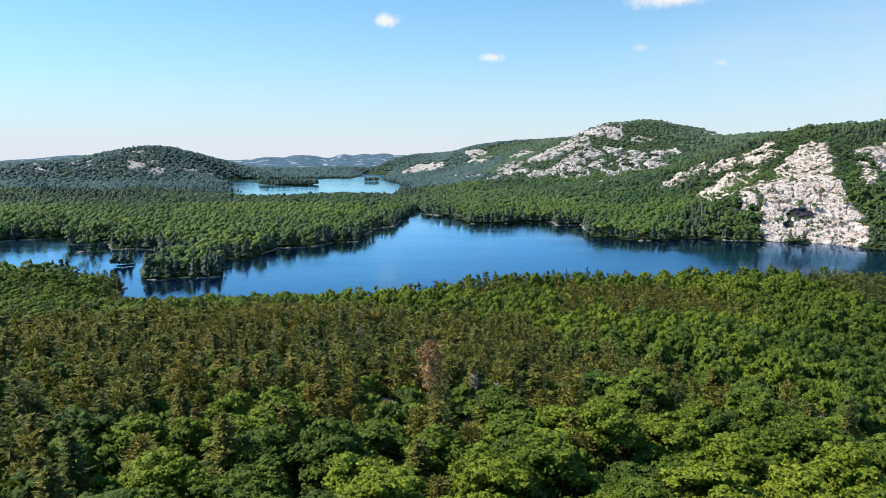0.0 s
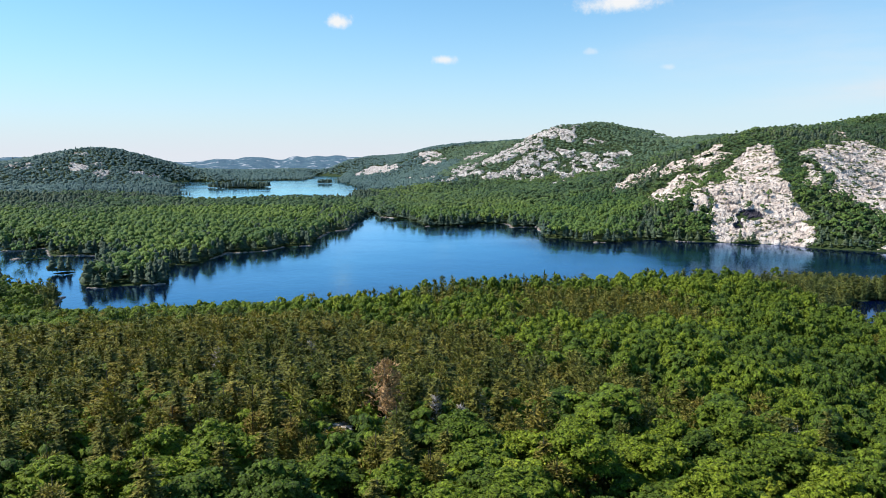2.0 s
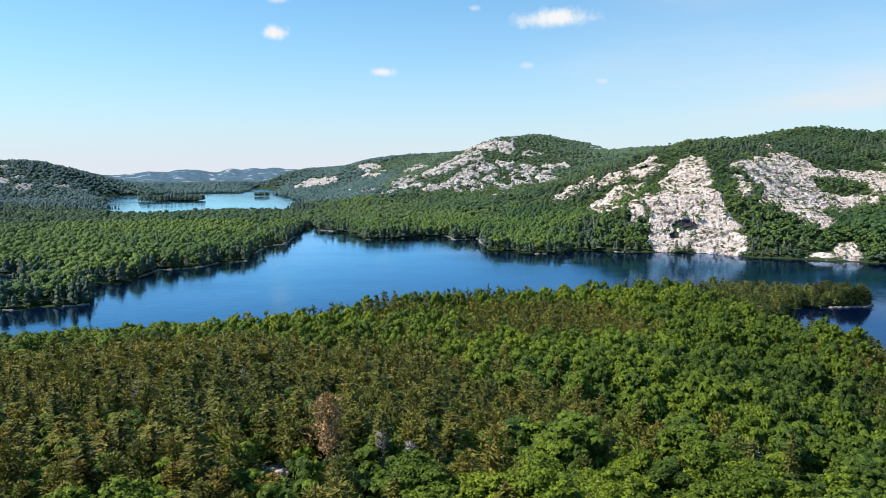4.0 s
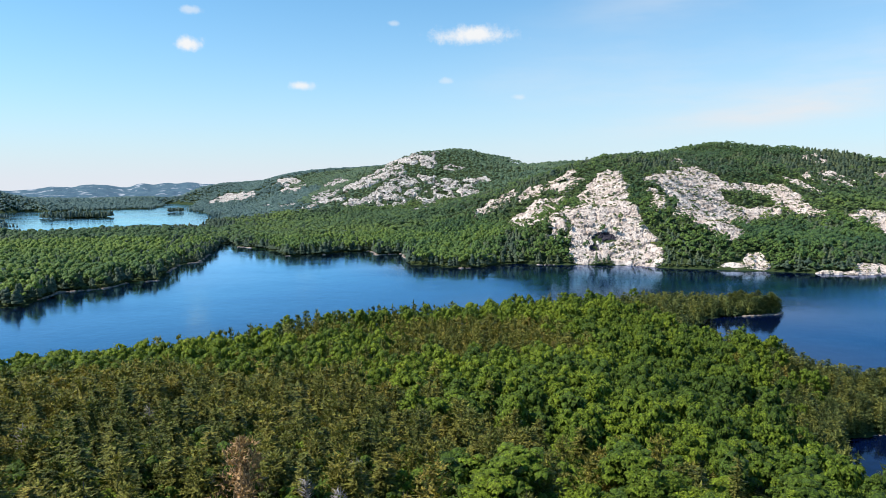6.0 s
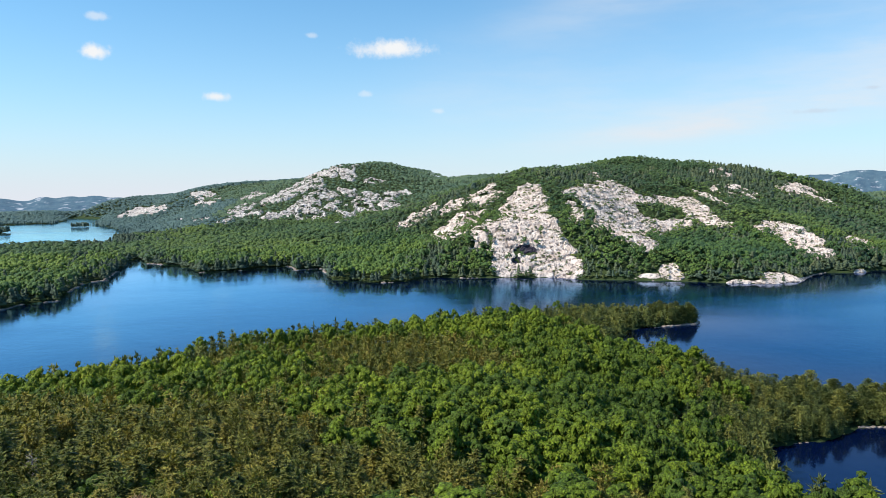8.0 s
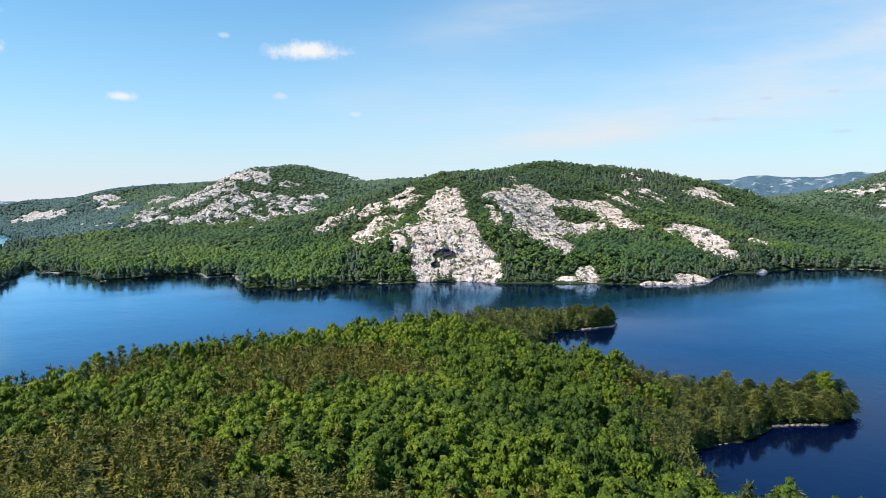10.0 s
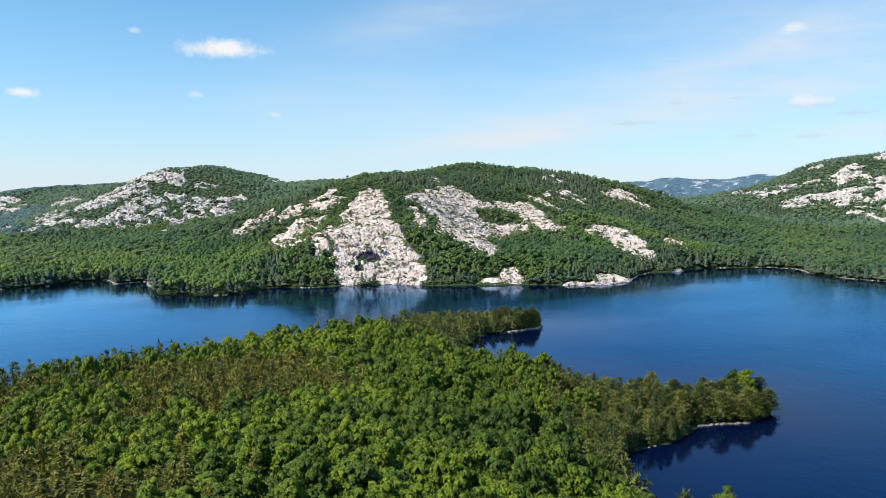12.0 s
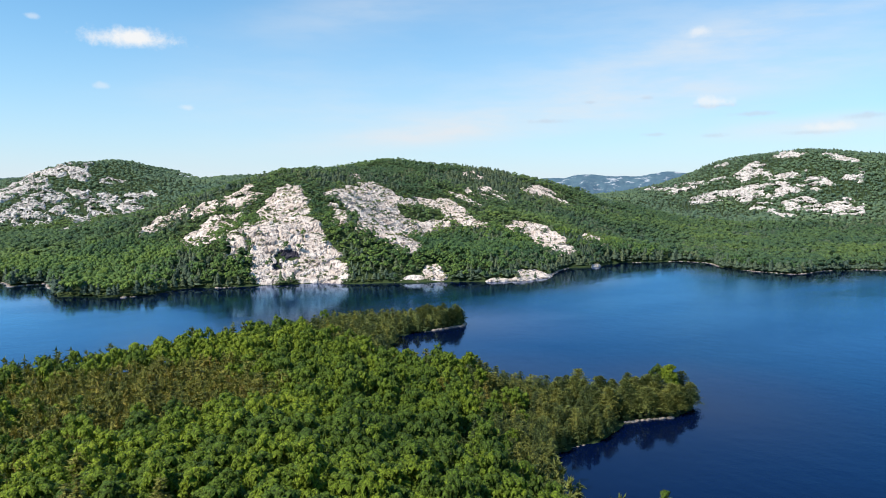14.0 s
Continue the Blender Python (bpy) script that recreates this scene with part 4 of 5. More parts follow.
def forest(name, templates, x, y, z, scale, mat, label, tints=None, tallness=1.0):
    """Many trees as one mesh: each a turned, scaled copy of a shape, with a tint of its own."""
    kinds = rng.integers(0, len(templates), len(x))
    tints = rng.uniform(0, 1, len(x)) if tints is None else tints
    vs, fs, ts, n = [], [], [], 0
    for k, (v, f) in enumerate(templates):
        i = np.where(kinds == k)[0]
        if not len(i):
            continue
        w = rng.uniform(0, 6.2832, len(i))
        c, s = np.cos(w)[:, None], np.sin(w)[:, None]
        wide = (scale[i] * rng.uniform(0.85, 1.2, len(i)))[:, None]
        tall = ((scale * tallness)[i] * rng.uniform(0.86, 1.12, len(i)))[:, None]
        p = np.stack([(v[:, 0] * c - v[:, 1] * s) * wide + x[i][:, None], (v[:, 0] * s + v[:, 1] * c) * wide + y[i][:, None], v[:, 2] * tall + z[i][:, None]], -1)
        vs.append(p.reshape(-1, 3))
        fs.append((f[None] + (np.arange(len(i)) * len(v))[:, None, None]).reshape(-1, 3) + n)
        ts.append(np.repeat(tints[i], len(f)))
        n += len(i) * len(v)
    me = bpy.data.meshes.new(name)
    raw_mesh(me, np.concatenate(vs), np.concatenate(fs))
    me.attributes.new("tint", "FLOAT", "FACE").data.foreach_set("value", np.concatenate(ts).astype(np.float32))
    me.materials.append(mat)
    return tagged(new(name, me), label, "forest", kind="stuff")


# stands on the headland: x, y, half widths, how much likelier (or less) a conifer is there
STANDS = [(-32, 160, 75, 80, 0.95), (-55, 108, 42, 24, 0.9), (85, 288, 48, 30, 0.7), (212, 222, 46, 36, 0.55), (265, 410, 60, 30, 0.8), (-20, 298, 80, 26, -1.5), (75, 185, 42, 48, -0.5),
    (62, 85, 55, 30, -0.45), (140, 372, 45, 28, -0.7), (-45, 75, 30, 16, 0.25), (36, 205, 28, 40, 0.3), (160, 195, 32, 26, 0.15), (67, 315, 22, 18, 0.6), (108, 333, 25, 16, 0.6), (31, 142, 16, 9, 0.55), (18, 147, 16, 12, 0.5), (30, 128, 16, 10, 0.5),
    (12, 194, 12, 14, 0.7), (38, 180, 12, 8, 0.5), (52, 172, 7, 5, 0.6), (72, 161, 5, 5, 0.6), (100, 336, 55, 20, 0.5), (35, 318, 30, 22, 0.45), (20, 250, 35, 18, 0.3)]


BRIGHT = [(-20, 300, 80, 22), (140, 372, 50, 25), (20, 215, 45, 12), (100, 230, 30, 12)]


def light_green(x, y):
    """A tint for each broadleaf tree, paler where young birch and aspen stand."""
    t = rng.uniform(0, 0.8, len(x))
    for cx, cy, wx, wy in BRIGHT:
        t = t + 0.3 * np.clip(1.4 - np.hypot((x - cx) / wx, (y - cy) / wy), 0, 1)
    t = t - 0.2 * np.clip((x - 40) / 60, 0, 1) * np.clip((270 - y) / 60, 0, 1)  # a darker tint on the eastern slope
    return np.clip(t, 0, 1.1)


def conifer_share(x, y, s):
    """How likely a tree is a conifer: along the shores, in stands on the headland, here and there on the hills."""
    far = np.hypot(x, y)
    p = np.where(far > 480, np.where(x > 250, 0.20, 0.02), 0.31) + 0.75 * rough(x, y, np.where(far > 480, 90, 55), 3, 21) + 0.6 * np.exp(-np.maximum(s, 0) / 16)
    # the dark spruce flats west of the inlet, and the conifers along the crest above the cliff
    p = p + 0.75 * np.clip((far - 1000) / 250, 0, 1) * np.clip((150 - x) / 250, 0, 1) * np.clip((2000 - far) / 300, 0, 1)
    p = p + 0.30 * np.clip((x - 250) / 100, 0, 1) * np.clip((y - 760) / 150, 0, 1) * np.clip((1300 - y) / 150, 0, 1)
    p = p + 0.35 * np.clip((x + 420) / 60, 0, 1) * np.clip((-90 - x) / 40, 0, 1) * np.clip((620 - y) / 80, 0, 1) * (y > 420)
    for cx, cy, wx, wy, more in STANDS:
        p = p + more * np.clip(1.6 - 1.3 * np.hypot((x - cx) / wx, (y - cy) / wy), 0, 1)
    return np.where(s < np.where(y > 480, 11, 6), np.where((y > 240) & (y < 330) & (x < 130), p + 0.2, np.where(y > 480, np.maximum(p, 0.6), 1.0)), p)


# the headland, with small gaps about the dead pine and the bare rock: x, y, radius
CLEARINGS = [(-2, 106.5, 2.6), (-2, 103, 2.0), (-9.2, 107, 2.9), (-8.8, 103.5, 2.4), (5, 102, 1.8)]
x, y, s = scatter(4.3, 3, 3, 470)
# broad old maples on the near top, smaller and closer trees farther down the headland
old = np.interp(np.hypot(x, y), [100, 150], [1.0, 0.0])
keep = (conifer_share(x, y, s) < rng.uniform(0.1, 0.9, len(x))) & (rng.uniform(0, 1, len(x)) > 0.34 * old)
x, y, s = x[keep], y[keep], s[keep]
px, py, ps = scatter(3.9, 13, 3, 470)
some = conifer_share(px, py, ps) > rng.uniform(0.28, 1.0, len(px))
px, py, ps = px[some], py[some], ps[some]
near_leaf = np.array([np.min(np.hypot(x - a, y - b)) for a, b in zip(px, py)])
some = near_leaf > 2.1
con = np.concatenate([np.zeros(len(x), bool), np.ones(some.sum(), bool)])
x, y, s = np.concatenate([x, px[some]]), np.concatenate([y, py[some]]), np.concatenate([s, ps[some]])
z = ground_height(x, y)
low = np.interp(z, [4, 11, 24, 38], [1.20, 1.07, 0.90, 0.67]) * np.interp(x, [60, 160], [1.0, 0.90])  # shorter on the dry top
size = rng.uniform(0.70, 1.16, len(x)) * np.where(con & (s < 28), rng.uniform(0.9, 1.1, len(x)), 1)
small = np.where(con, 1.0, np.interp(np.hypot(x, y), [100, 150], [1.0, 0.80]))
size, low = size * small, low / small
bushy = con & (s < 45) & (x > 180)  # broader pines by the water
size, low = np.where(bushy, size * 1.06, size), np.where(bushy, low * 0.62, low)
low = np.where(y > 180, low * np.interp(x, [-120, -10], [0.70, 0.96]), low)  # wind-clipped on the western side
# the trees stand low in front of the bare rock and the leafless trees
sparse = (np.abs(x + 9 - 0.09 * (107 - y)) < 3.4) & (y > 80) & (y < 107) | (np.hypot(x - 6, y - 96) < 5.5)
low = np.where(sparse, low * np.interp(y, [80, 100], [0.75, 0.40]), low)
clear = np.ones(len(x), bool)
for cx, cy, r in CLEARINGS:
    clear &= np.hypot(x - cx, y - cy) > r
x, y, z, s, con, size, low = (v[clear] for v in (x, y, z, s, con, size, low))
mine = ((x > -38) & (x < 55) & (y > 54) & (y < 101)) | ((x > 218) & (y > 185) & (y < 240) & (s < 26)) | ((x > 292) & (y > 370) & (s < 14))
close = ((np.hypot(x - 20, y - 55) < 130) & (y > 52)) | ((x > 140) & (y > 170) & (y < 290))
grown = [leafy_crown(14, 3.8, 11, 3, 29, 0.38) for _ in range(8)]
lesser = [leafy_crown(13, 3.9, 10, 0, 11, 0.5) for _ in range(8)]
pines = [pine_crown(13.2, 2.8, 30, 20, 0.48, 0.15, 0.58) for _ in range(5)] + [conifer_crown(13.4, 2.6, 16, 9, 5, 0.52, 0.15, 0.6) for _ in range(5)]
lesser_pines = [pine_crown(11.8, 3.0, 14, 10, 0.9, 0.15, 0.58) for _ in range(5)] + [conifer_crown(11.4, 2.6, 12, 7, 2, 0.9, 0.15, 0.56) for _ in range(4)]
for part, leafy, needled in ((close & ~mine, grown, pines), (~close & ~mine, lesser, lesser_pines)):
    a, b, c = part & ~con, part & con & (s >= 30), part & con & (s < 30)
    forest("broadleaf_wood", leafy, x[a], y[a], z[a], size[a], LEAF, "bright green broadleaf canopy on the headland", light_green(x[a], y[a]), low[a])
    forest("pine_wood", needled, x[b], y[b], z[b], size[b], NEEDLE, "olive green pines and spruces on the headland", rng.uniform(0, 0.9, b.sum()), low[b])
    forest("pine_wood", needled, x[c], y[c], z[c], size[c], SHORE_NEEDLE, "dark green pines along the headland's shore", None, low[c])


def link(name, piece, mat, parent=None):
    me = bpy.data.meshes.new(name)
    raw_mesh(me, *piece)
    me.materials.append(mat)
    ob = new(name, me)
    ob.parent = parent
    return ob


def stem(height, radius, limbs):
    """A tapered trunk with a few rising limbs."""
    pieces = []
    runs = [(np.zeros(3), np.array([rng.uniform(-0.3, 0.3), rng.uniform(-0.3, 0.3), height]), radius)]
    for k in range(limbs):
        f = 0.3 + 0.5 * k / max(limbs, 1)
        w = k * 2.4
        o = np.array([0, 0, height * f])
        runs.append((o, o + np.array([math.cos(w), math.sin(w), 0.8]) * height * 0.2, radius * 0.4))
    for a, b, r in runs:
        ring = np.array([(math.cos(k * 1.0472), math.sin(k * 1.0472), 0) for k in range(6)])
        v = np.concatenate([a + ring * r, (a + b) / 2 + ring * r * 0.7, b + ring * r * 0.15])
        f = [(i + 6 * j, (i + 1) % 6 + 6 * j, (i + 1) % 6 + 6 + 6 * j) for i in range(6) for j in (0, 1)] + [(i + 6 * j, (i + 1) % 6 + 6 + 6 * j, i + 6 + 6 * j) for i in range(6) for j in (0, 1)]
        pieces.append((v, np.array(f)))
    return join(pieces)


def single_tree(name, trunk, crown, mat, label, category, group):
    base = tagged(new(name), label, category, group)
    link("trunk", trunk, BARK, base)
    link("crown", crown, mat, base)
    return base


shapes_b = [single_tree("broadleaf_tree", stem(8, 0.2, 4), leafy_crown(14, 3.9, 16, 7, 110, 0.27), LEAF_ONE, "leafy green broadleaf tree with a rounded crown", "tree", "trees on the headland") for _ in range(6)]
shapes_c = [single_tree("pine_tree", stem(14.5, 0.19, 0), pine_crown(13.6, 2.9, 40, 34, 0.38, 0.15, 0.6) if k % 2 else conifer_crown(14.2, 2.7, 20, 10, 6, 0.46, 0.12, 0.68), NEEDLE_ONE, "olive green pine with layered boughs", "tree", "trees on the headland") for k in range(6)]
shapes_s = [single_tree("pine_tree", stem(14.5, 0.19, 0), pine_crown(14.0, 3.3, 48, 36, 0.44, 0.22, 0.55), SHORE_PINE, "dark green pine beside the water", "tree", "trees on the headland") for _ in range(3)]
first = set()
for i in np.where(mine)[0]:
    k = int(rng.integers(0, 6)) if s[i] > 30 else 1 + 2 * int(rng.integers(0, 3))
    shape = (shapes_s[k // 2] if s[i] <= 30 else shapes_c[k]) if con[i] else shapes_b[k]
    m = Matrix.LocRotScale((x[i], y[i], z[i]), Euler((0, 0, rng.uniform(0, 6.28))), None)
    if shape not in first:
        first.add(shape)
        shape.matrix_basis = m
        shape.scale = (size[i], size[i], size[i] * low[i])
    else:
        t = copy_thing(shape, m)
        t.scale = (size[i] * rng.uniform(0.9, 1.15), size[i] * rng.uniform(0.9, 1.15), size[i] * low[i] * rng.uniform(0.88, 1.15))

# young growth under the tall trees near the way taken
x, y, s = scatter(3.1, 41, 2, 150)
some = (y > -30) & (x > -75) & (x < 75) & ~((np.abs(x + 9 - 0.09 * (107 - y)) < 2.6) & (y > 92) & (y < 108))
for cx, cy, r in CLEARINGS:
    some &= np.hypot(x - cx, y - cy) > r * 0.95
x, y = x[some], y[some]
saplings = [leafy_crown(6.2, 2.0, 5, 0, 8, 0.42) for _ in range(6)]
forest("undergrowth", saplings, x, y, ground_height(x, y), rng.uniform(0.6, 1.15, len(x)), LEAF, "young green trees and bushes under the taller canopy", rng.uniform(0, 0.7, len(x)))

# the shores across the water and the lower slopes
far_con = [tiered_crown(rng.uniform(10.5, 12.5), 3.3, 4, 5) for _ in range(4)] + [stacked_crown(rng.uniform(10, 12), 3.4, 4) for _ in range(6)]
small_con = [tiered_crown(rng.uniform(9.5, 11.5), 3.4, 2, 5) for _ in range(3)] + [stacked_crown(rng.uniform(9, 11), 3.5, 2) for _ in range(4)]
for near, far, step, label in ((470, 960, 5.8, "green woods along the far shore"), (960, 1500, 7.6, "green woods on the hill behind the lake")):
    low_wood = near < 800
    billows = [leafy_crown(12.5, 4.7, 5, 0, 0, 0) if low_wood else broadleaf_crown(12.0, 5.2, 3, ICO_F[:10], 0, 0) for _ in range(8)]
    x, y, s = scatter(step, 4, near, far, stray=0.04 if low_wood else 0.08)
    z = ground_height(x, y)
    con = conifer_share(x, y, s) > rng.uniform(0.1, 0.9, len(x))
    size = rng.uniform(0.62, 1.22, len(x)) * (1.0 if low_wood else 1.15) * np.interp(bareness_any(x, y), [-30, -4], [1.0, 0.74]) * np.interp(z, [20, 70], [1.0, 0.85])  # lower on thin soil by the rock
    tall = np.full(len(x), 1.0 if low_wood else 0.8)
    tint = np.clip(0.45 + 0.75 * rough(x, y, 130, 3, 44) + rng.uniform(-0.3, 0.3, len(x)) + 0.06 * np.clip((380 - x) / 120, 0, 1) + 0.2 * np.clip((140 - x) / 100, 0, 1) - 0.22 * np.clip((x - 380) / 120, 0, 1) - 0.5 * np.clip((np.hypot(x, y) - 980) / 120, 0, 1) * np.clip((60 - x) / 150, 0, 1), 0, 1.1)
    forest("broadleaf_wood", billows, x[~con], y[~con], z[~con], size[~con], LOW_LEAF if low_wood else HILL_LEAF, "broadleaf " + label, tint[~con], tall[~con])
    forest("pine_wood", far_con if low_wood else small_con, x[con], y[con], z[con], size[con], HILL_NEEDLE, "dark conifer " + label, np.where(x < 200, 0.3, 1.0)[con] * rng.uniform(0, 1, con.sum()), tall[con])
dist_broad = [lump((0, 0, 3.6), (5.4, 5.4, 4.2), 0.34, ICO_F[:10]) for _ in range(8)]
dist_con = [tiered_crown(9.5, 2.9, 1, 4, 0.1) for _ in range(3)] + [stacked_crown(9.5, 2.8, 1) for _ in range(3)]
x, y, s = scatter(10, 5, 1500, 2500, stray=0.10)
z = ground_height(x, y)
con = 0.8 * conifer_share(x, y, s) > rng.uniform(0.1, 0.9, len(x))
on_isle = np.zeros(len(x), bool)
for cx, cy, r in ISLES:
    on_isle |= np.hypot(x - cx, y - cy) < r * 1.5
con |= on_isle  # tall pines on the islands of the far lake
size = rng.uniform(0.6, 1.1, len(x)) * np.where(on_isle, 1.5, 1.0) * np.where(x < 150, 1.22, 1.0) * np.where((x > 80) & (x < 520) & (y < 1950), 0.75, 0.9)  # thin, low trees among the rock of the north hill
for west in (True, False):  # the western woods get the leaf colour with more haze painted in
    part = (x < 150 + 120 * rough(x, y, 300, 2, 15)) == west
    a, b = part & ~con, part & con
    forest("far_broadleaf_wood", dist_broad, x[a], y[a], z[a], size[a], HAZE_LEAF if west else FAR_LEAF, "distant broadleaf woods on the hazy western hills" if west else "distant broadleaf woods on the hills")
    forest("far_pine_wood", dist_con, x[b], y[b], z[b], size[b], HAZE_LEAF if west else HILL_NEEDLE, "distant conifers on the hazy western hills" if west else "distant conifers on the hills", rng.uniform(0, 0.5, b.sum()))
# dense pines on the wooded islands of the far lake
x, y, s = scatter(5.5, 26, 1600, 2300, (-20, 0))
near_isle = np.zeros(len(x), bool)
for cx, cy, r in ISLES[2:]:
    near_isle |= np.hypot(x - cx, y - cy) < r * 1.5
x, y = x[near_isle], y[near_isle]
forest("far_pine_wood", [stacked_crown(rng.uniform(9, 14), 2.9, 2) for _ in range(6)], x, y, ground_height(x, y), rng.uniform(0.8, 1.2, len(x)), HILL_NEEDLE, "dark pines on the wooded islands", rng.uniform(0, 0.4, len(x)))
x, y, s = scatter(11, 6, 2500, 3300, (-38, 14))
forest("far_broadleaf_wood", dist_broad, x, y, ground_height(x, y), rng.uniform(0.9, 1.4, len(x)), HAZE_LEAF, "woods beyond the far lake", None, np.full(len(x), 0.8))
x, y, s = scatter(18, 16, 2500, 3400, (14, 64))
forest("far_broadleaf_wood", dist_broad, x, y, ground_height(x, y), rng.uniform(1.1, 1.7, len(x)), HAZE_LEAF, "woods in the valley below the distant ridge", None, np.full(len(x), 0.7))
# woods round about, behind the way taken
x, y, s = scatter(12, 17, 60, 900, (-180, 180))
w = np.degrees(np.arctan2(x, y))
out = (w < -38) | (w > 78)
x, y = x[out], y[out]
forest("broadleaf_wood", dist_broad, x, y, ground_height(x, y), rng.uniform(0.9, 1.3, len(x)), HILL_LEAF, "broadleaf woods round the headland")
# scrub in the cracks of the rock
x, y, s = scatter(3.6, 9, 600, 1250, (10, 60), True)
line = rough(0.92 * x - 0.4 * y, 2.6 * (0.4 * x + 0.92 * y), 22, 3, 77)  # along the ledges
some = (signed(x, y, HOLLOW) > 4) & (rng.uniform(0, 1, len(x)) < np.where(line > 0.06, 0.5, 0.06))
x, y = x[some], y[some]
scrub = [broadleaf_crown(2.6, 1.7, 3, ICO_F[:10], 0, 0) for _ in range(5)]
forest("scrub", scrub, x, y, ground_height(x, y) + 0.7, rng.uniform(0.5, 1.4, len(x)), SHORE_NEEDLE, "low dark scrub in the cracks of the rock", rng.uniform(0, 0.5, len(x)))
x, y, s = scatter(7.0, 19, 1250, 2300, (4, 78), True)
some = rng.uniform(0, 1, len(x)) < np.where(rough(x, y, 30, 2, 78) > 0.0, 0.55, 0.12)
x, y = x[some], y[some]
forest("scrub", scrub, x, y, ground_height(x, y) + 0.9, rng.uniform(0.8, 1.9, len(x)), HILL_NEEDLE, "stunted dark trees among the rocks of the far hills", rng.uniform(0, 0.6, len(x)))

x, y, s = scatter(3.6, 29, 600, 1250, (8, 62), rim=(-5, 1))
forest("scrub", scrub, x, y, ground_height(x, y), rng.uniform(0.7, 1.7, len(x)), HILL_LEAF, "low green bushes round the edges of the rock")
# low growth down to the water, tinted dark for the shade under the trees
x, y, s = scatter(5.0, 22, 760, 1150)
edge = s < 11
x, y = x[edge], y[edge]
bushes = [broadleaf_crown(4.4, 3.2, 3, ICO_F[:10], 0, 0) for _ in range(6)]
forest("shore_scrub", bushes, x, y, ground_height(x, y) - 0.3, rng.uniform(0.7, 1.4, len(x)), HILL_NEEDLE, "low dark bushes along the far shore", rng.uniform(0, 0.5, len(x)))
x, y, s = scatter(3.4, 12, 30, 760)
edge = s < 7
x, y, s = x[edge], y[edge], s[edge]
bushes = [broadleaf_crown(3.6, 2.2, 3, ICO_F[:10], 0, 0) for _ in range(6)]
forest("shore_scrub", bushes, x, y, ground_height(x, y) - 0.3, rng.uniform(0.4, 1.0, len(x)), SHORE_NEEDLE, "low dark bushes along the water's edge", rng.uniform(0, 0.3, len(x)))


# small pines that lean out over the headland's water, tinted dark as the shaded bank
x, y, s = scatter(2.6, 32, 100, 470)
edge = (s < 5.5) & (x > 160) & (y > 190)
x, y = x[edge], y[edge]
fringe = [pine_crown(6.0, 2.0, 14, 14, 0.42, 0.05, 0.6) for _ in range(5)]
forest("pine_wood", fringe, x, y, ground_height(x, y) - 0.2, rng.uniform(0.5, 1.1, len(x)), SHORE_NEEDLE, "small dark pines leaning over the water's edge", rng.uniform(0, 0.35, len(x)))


# ---- stones along the waterline ----
def waterline(outline, step):
    """Places along a shore, moved onto the true water's edge."""
    p = np.array(outline, float)
    out = []
    for a, b in zip(p[:-1], p[1:]):
        n = max(1, int(np.hypot(*(b - a)) / step))
        out += [a + (b - a) * (k + rng.uniform(0, 1)) / n for k in range(n)]
    x, y = np.array(out).T
    for _ in range(5):
        d = inland(x, y)
        gx, gy = (inland(x + 0.5, y) - inland(x - 0.5, y)), (inland(x, y + 0.5) - inland(x, y - 0.5))
        g = np.hypot(gx, gy) + 1e-3
        x, y = x - 0.7 * d * gx / g, y - 0.7 * d * gy / g
    return x, y


def stones(name, outline, step, size, share, label):
    x, y = waterline(outline, step)
    ok = (rough(x, y, 38, 2, 91) > 1 - 2 * share) & (np.abs(inland(x, y)) < 2)
    x, y = x[ok], y[ok]
    shapes = [lump((0, 0, 0), (1.25, 0.8, 0.36), 0.28) for _ in range(6)]
    ob = forest(name, shapes, x, y, np.full(len(x), 0.12), size * rng.uniform(0.4, 1.5, len(x)) ** 1.3, SHORE, label)
    ob["category"] = "stones"
    return ob


stones("shore_stones", SHORE_NORTH + SHORE_EAST[:8], 2.2, 1.75, 0.55, "pale boulders and ledges along the north shore")
stones("shore_stones", SHORE_EAST[8:22], 2.0, 1.1, 0.6, "pale stony beach round the east bay")
stones("shore_stones", SHORE_WEST[:2] + SHORE_WEST[11:26], 2.0, 1.2, 0.42, "pale boulders round the west bay")
stones("shore_stones", SHORE_WEST[26:], 1.9, 1.4, 0.5, "pale boulders along the long point")
stones("shore_stones", SHORE_NEAR[8:24], 1.5, 0.6, 0.2, "pale boulders along the near points")


def shelf(places, wide, label):
    """A low shelf of worn rock along the waterline, stone by stone."""
    x, y = waterline(places, 1.6)
    pieces = [lump((0, 0, 0), (wide * rng.uniform(0.7, 1.5), wide * rng.uniform(0.45, 0.9), wide * rng.uniform(0.2, 0.42)), 0.25) for _ in x]
    base = tagged(new("shore_rock"), label, "rock", "rock shelves along the shore")
    base.location = (float(x.mean()), float(y.mean()), 0.0)
    for (v, f), px, py in zip(pieces, x - x.mean(), y - y.mean()):
        w = rng.uniform(-0.5, 0.5)
        v = np.stack([v[:, 0] * math.cos(w) - v[:, 1] * math.sin(w) + px, v[:, 0] * math.sin(w) + v[:, 1] * math.cos(w) + py, v[:, 2] + 0.15], -1)
        link("boulder", (v, f), SHORE, base)
    return base


shelf([(283, 382), (307, 383), (316, 390)], 2.2, "low pale rock shelf at the tip of the near point")
shelf([(223, 204), (242, 196)], 1.5, "low pinkish rock shelf under the shore pines")
shelf([(171, 199), (175, 200)], 1.2, "pale boulder at the head of the cove")
shelf([(188, 200), (194, 199)], 0.6, "low dark rock at the edge of the cove")
shelf([(-158, 449), (-146, 453)], 2.0, "pale rock shelf at the tip of the long point")
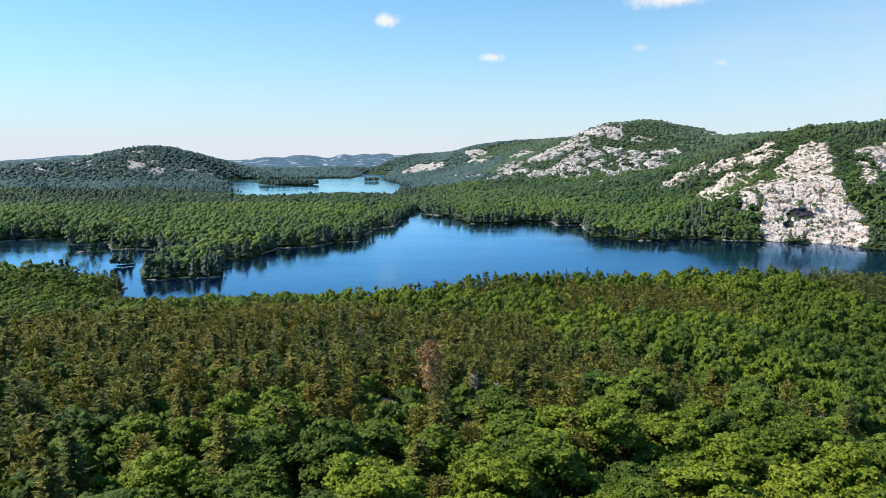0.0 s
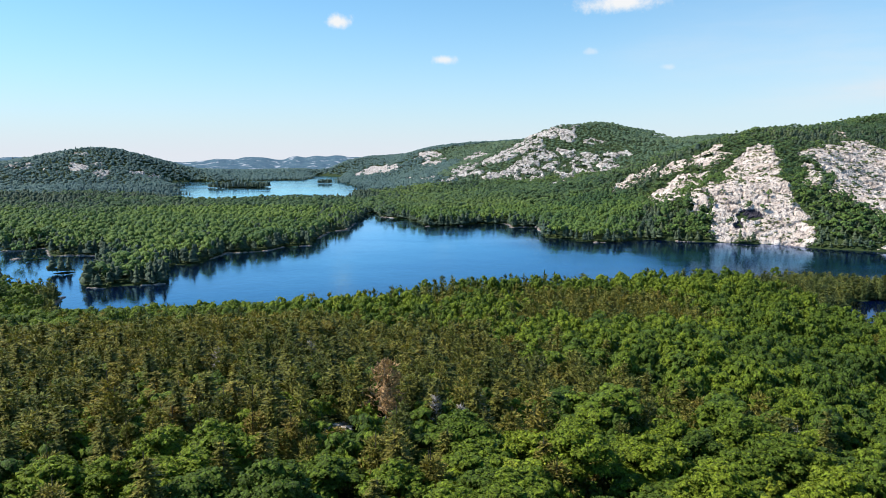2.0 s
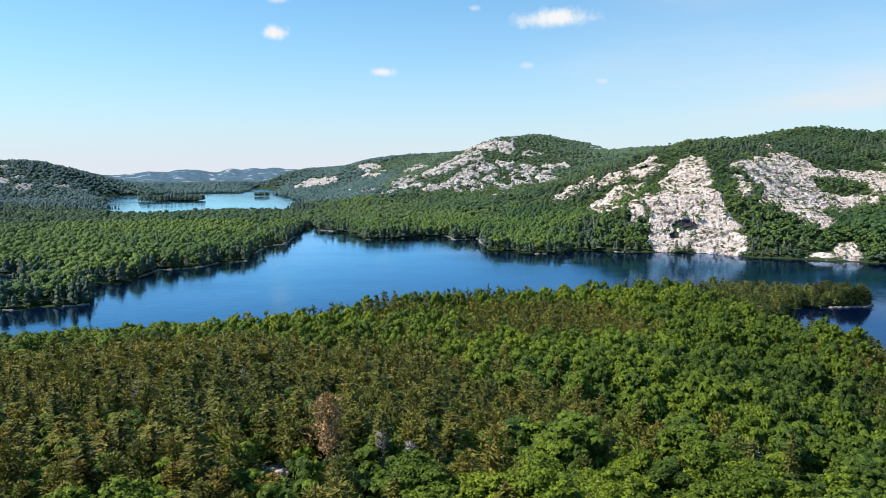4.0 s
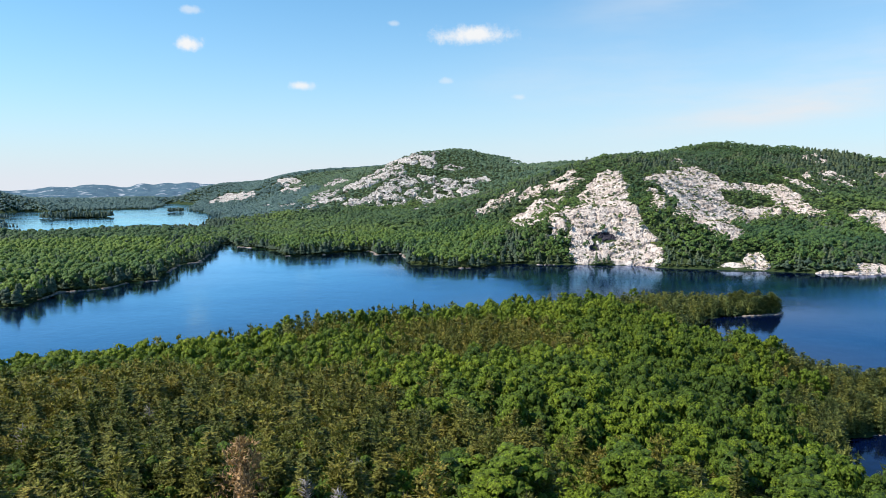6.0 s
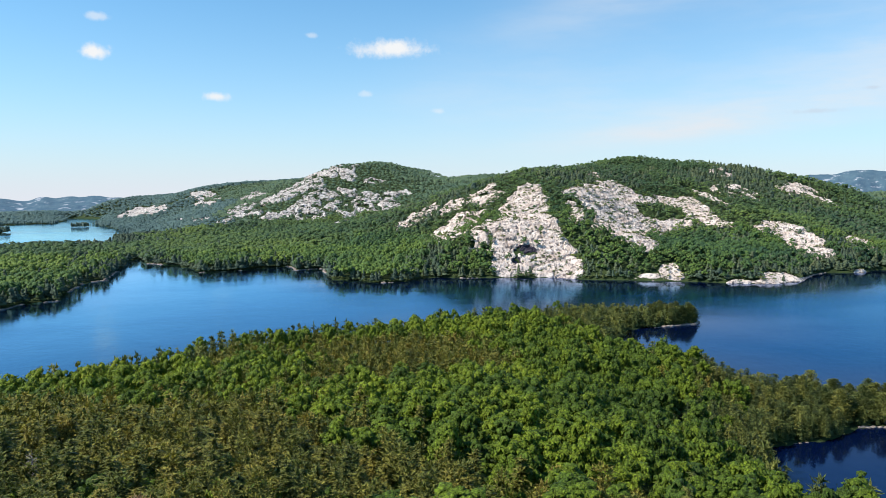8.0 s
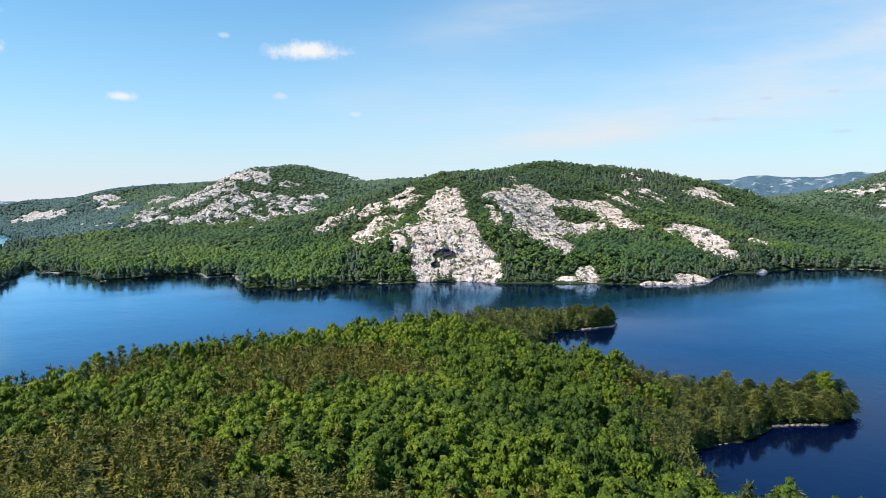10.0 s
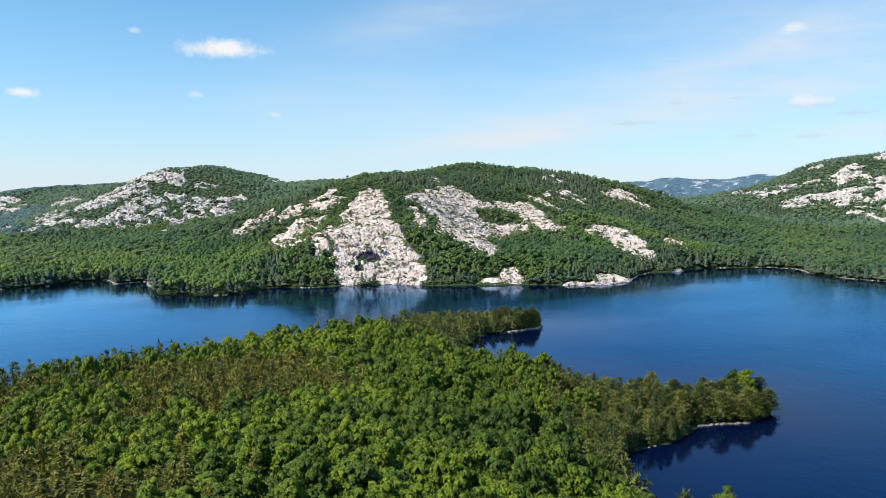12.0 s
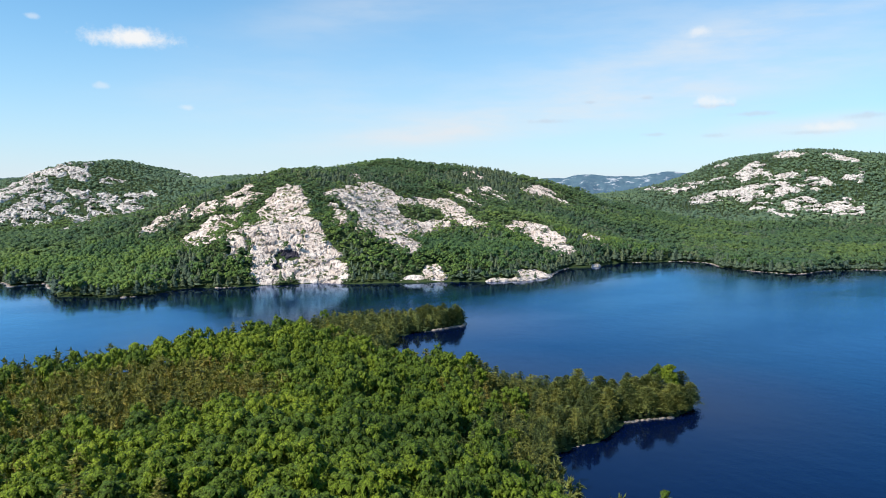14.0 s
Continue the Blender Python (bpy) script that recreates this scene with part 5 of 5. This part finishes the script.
shelf([(-188, 440), (-178, 438)], 1.6, "pale boulders under the pines of the long point")
shelf([(-88, 640), (-79, 642)], 2.2, "pale rock at a wooded point")
shelf([(-66, 768), (-55, 776)], 2.4, "pale rock at a dark wooded point")
shelf([(-190, 413), (-184, 385)], 1.4, "pale rock beside the narrows")
shelf([(-290, 564), (-276, 564)], 2.6, "flat bare rock islet in the west bay")
shelf([(-330, 613), (-315, 613)], 2.0, "pale rock along a tongue of woods")
shelf([(-268, 580), (-240, 580)], 2.2, "pale rock shelf in the inlet")
shelf([(-400, 630), (-377, 644)], 2.0, "pale rock along the west bay")


# ---- the dead trees and the bare knoll on the headland ----
def dead_tree(name, x, y, height, crown, mat, label):
    base = tagged(new(name), label, "tree", "dead trees")
    base.location = (x, y, float(ground_height(x, y)))
    link("trunk", stem(height * 0.96, 0.17, 5), BARE, base)
    link("crown", crown, mat, base)
    return base


dead_tree("dead_pine", -2, 107.5, 11.5, pine_crown(11.6, 3.0, 38, 32, 0.38, 0.35, 0.5), DEAD, "dead pine with rust-brown dry needles")


def twigs(height, spread_r, count):
    """A bare crown: many thin grey twigs, each a slim three-sided spike."""
    pieces = []
    for k in range(count):
        f = rng.uniform(0.25, 0.95)
        w, lean = rng.uniform(0, 6.2832), rng.uniform(0.2, 0.9)
        o = np.array([0, 0, height * f * 0.9])
        tip = o + np.array([math.cos(w), math.sin(w), lean]) * spread_r * rng.uniform(0.4, 1.0) * (1.15 - f)
        mid, r = (o + tip) / 2, 0.05
        for a, b in ((o, tip), (mid, mid + np.array([math.cos(w + 0.8), math.sin(w + 0.8), 0.6]) * spread_r * 0.3), (mid, mid + np.array([math.cos(w - 0.8), math.sin(w - 0.8), 0.5]) * spread_r * 0.3)):
            v = np.array([a + (r, 0, 0), a + (-r, r, 0), a + (-r, -r, 0), b])
            pieces.append((v, np.array([(0, 1, 3), (1, 2, 3), (2, 0, 3)])))
    return join(pieces)


for x0, y0, h in ((5, 104, 8.5), (8.5, 102, 8.0), (-34, 139, 10), (24, 121, 8), (66, 117, 9), (30, 152, 10), (119, 180, 14), (12, 113, 8.5), (-18, 150, 10)):
    dead_tree("bare_tree", x0, y0, h, twigs(h, 2.6, 70), BARE, "leafless grey tree with thin bare twigs")


def knoll(x, y, wide, label):
    """A low hump of broken rock."""
    base = tagged(new("boulders"), label, "rock", "bare rock on the hills")
    base.location = (x, y, float(ground_height(x, y)) + 0.8)
    for k in range(16):
        w, r = 2.4 * k, wide * 0.7 * math.sqrt(k / 16)
        link("boulder", lump((r * math.cos(w), r * math.sin(w), 0.5 - 0.5 * r / wide), (wide * rng.uniform(0.16, 0.36), wide * rng.uniform(0.14, 0.3), rng.uniform(0.25, 0.6)), 0.3), ROCK, base)
    return base


knoll(-9.2, 106.6, 3.0, "small bare patch of pinkish rock in the wood")


# ---- distant ranges ----
FAR_CENTRE = [(-1329, 3666, 43), (-1251, 3693, 46), (-1170, 3720, 49), (-1102, 3740, 46), (-1061, 3752, 46), (-1000, 3769, 53), (-948, 3782, 62), (-891, 3796, 62), (-848, 3806, 59), (-819, 3812, 71), (-761, 3825, 75), (-711, 3834, 72), (-658, 3844, 60), (-604, 3852, 60), (-561, 3859, 82), (-522, 3864, 79), (-492, 3868, 70), (-462, 3872, 82), (-416, 3877, 85), (-385, 3880, 76), (-348, 3884, 86), (-302, 3888, 86), (-272, 3890, 74), (-225, 3893, 77), (-154, 3896, 71)]
FAR_EAST = [(3144, 2934, 173), (3189, 2884, 186), (3222, 2847, 196), (3297, 2758, 195), (3338, 2707, 215), (3398, 2630, 220), (3447, 2565, 206), (3493, 2500, 209), (3547, 2421, 205), (3582, 2369, 223), (3639, 2277, 232), (3687, 2198, 218), (3724, 2132, 207), (3767, 2053, 196)]
FAR_WEST = [(-1956, 2902, 42), (-1857, 2967, 45), (-1751, 3030, 56), (-1658, 3083, 66), (-1580, 3123, 69), (-1499, 3163, 67), (-1416, 3201, 44)]


def far_range(crest, label, depth=620):
    c = np.array([(2 * np.array(crest[0]) - crest[1]), *crest, (2 * np.array(crest[-1]) - crest[-2])], float)
    c[0, 2], c[-1, 2] = 10, 10
    run = np.concatenate([[0], np.cumsum(np.hypot(*np.diff(c[:, :2], axis=0).T))])
    s = np.linspace(0, run[-1], 220)
    cx, cy, cz = (np.interp(s, run, c[:, k]) for k in range(3))
    cz = np.convolve(np.pad(cz, 3, mode="edge"), np.ones(7) / 7, "valid") + 4 * rough(cx, cy, 70, 4, 5)
    f = np.linspace(-1, 0.6, 34)[:, None]
    d = np.hypot(cx, cy)
    x, y = cx * (1 + f * depth / d), cy * (1 + f * depth / d)
    z = cz * np.clip(1 - np.abs(f) ** 1.3, 0, 1) * (1 - 0.75 * np.abs(rough(x, y, 240, 5, 14)) * np.clip(np.abs(f) * 4, 0, 1)) - 2 * np.abs(f)
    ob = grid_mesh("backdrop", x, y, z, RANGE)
    return tagged(ob, label, "hills", kind="structure")


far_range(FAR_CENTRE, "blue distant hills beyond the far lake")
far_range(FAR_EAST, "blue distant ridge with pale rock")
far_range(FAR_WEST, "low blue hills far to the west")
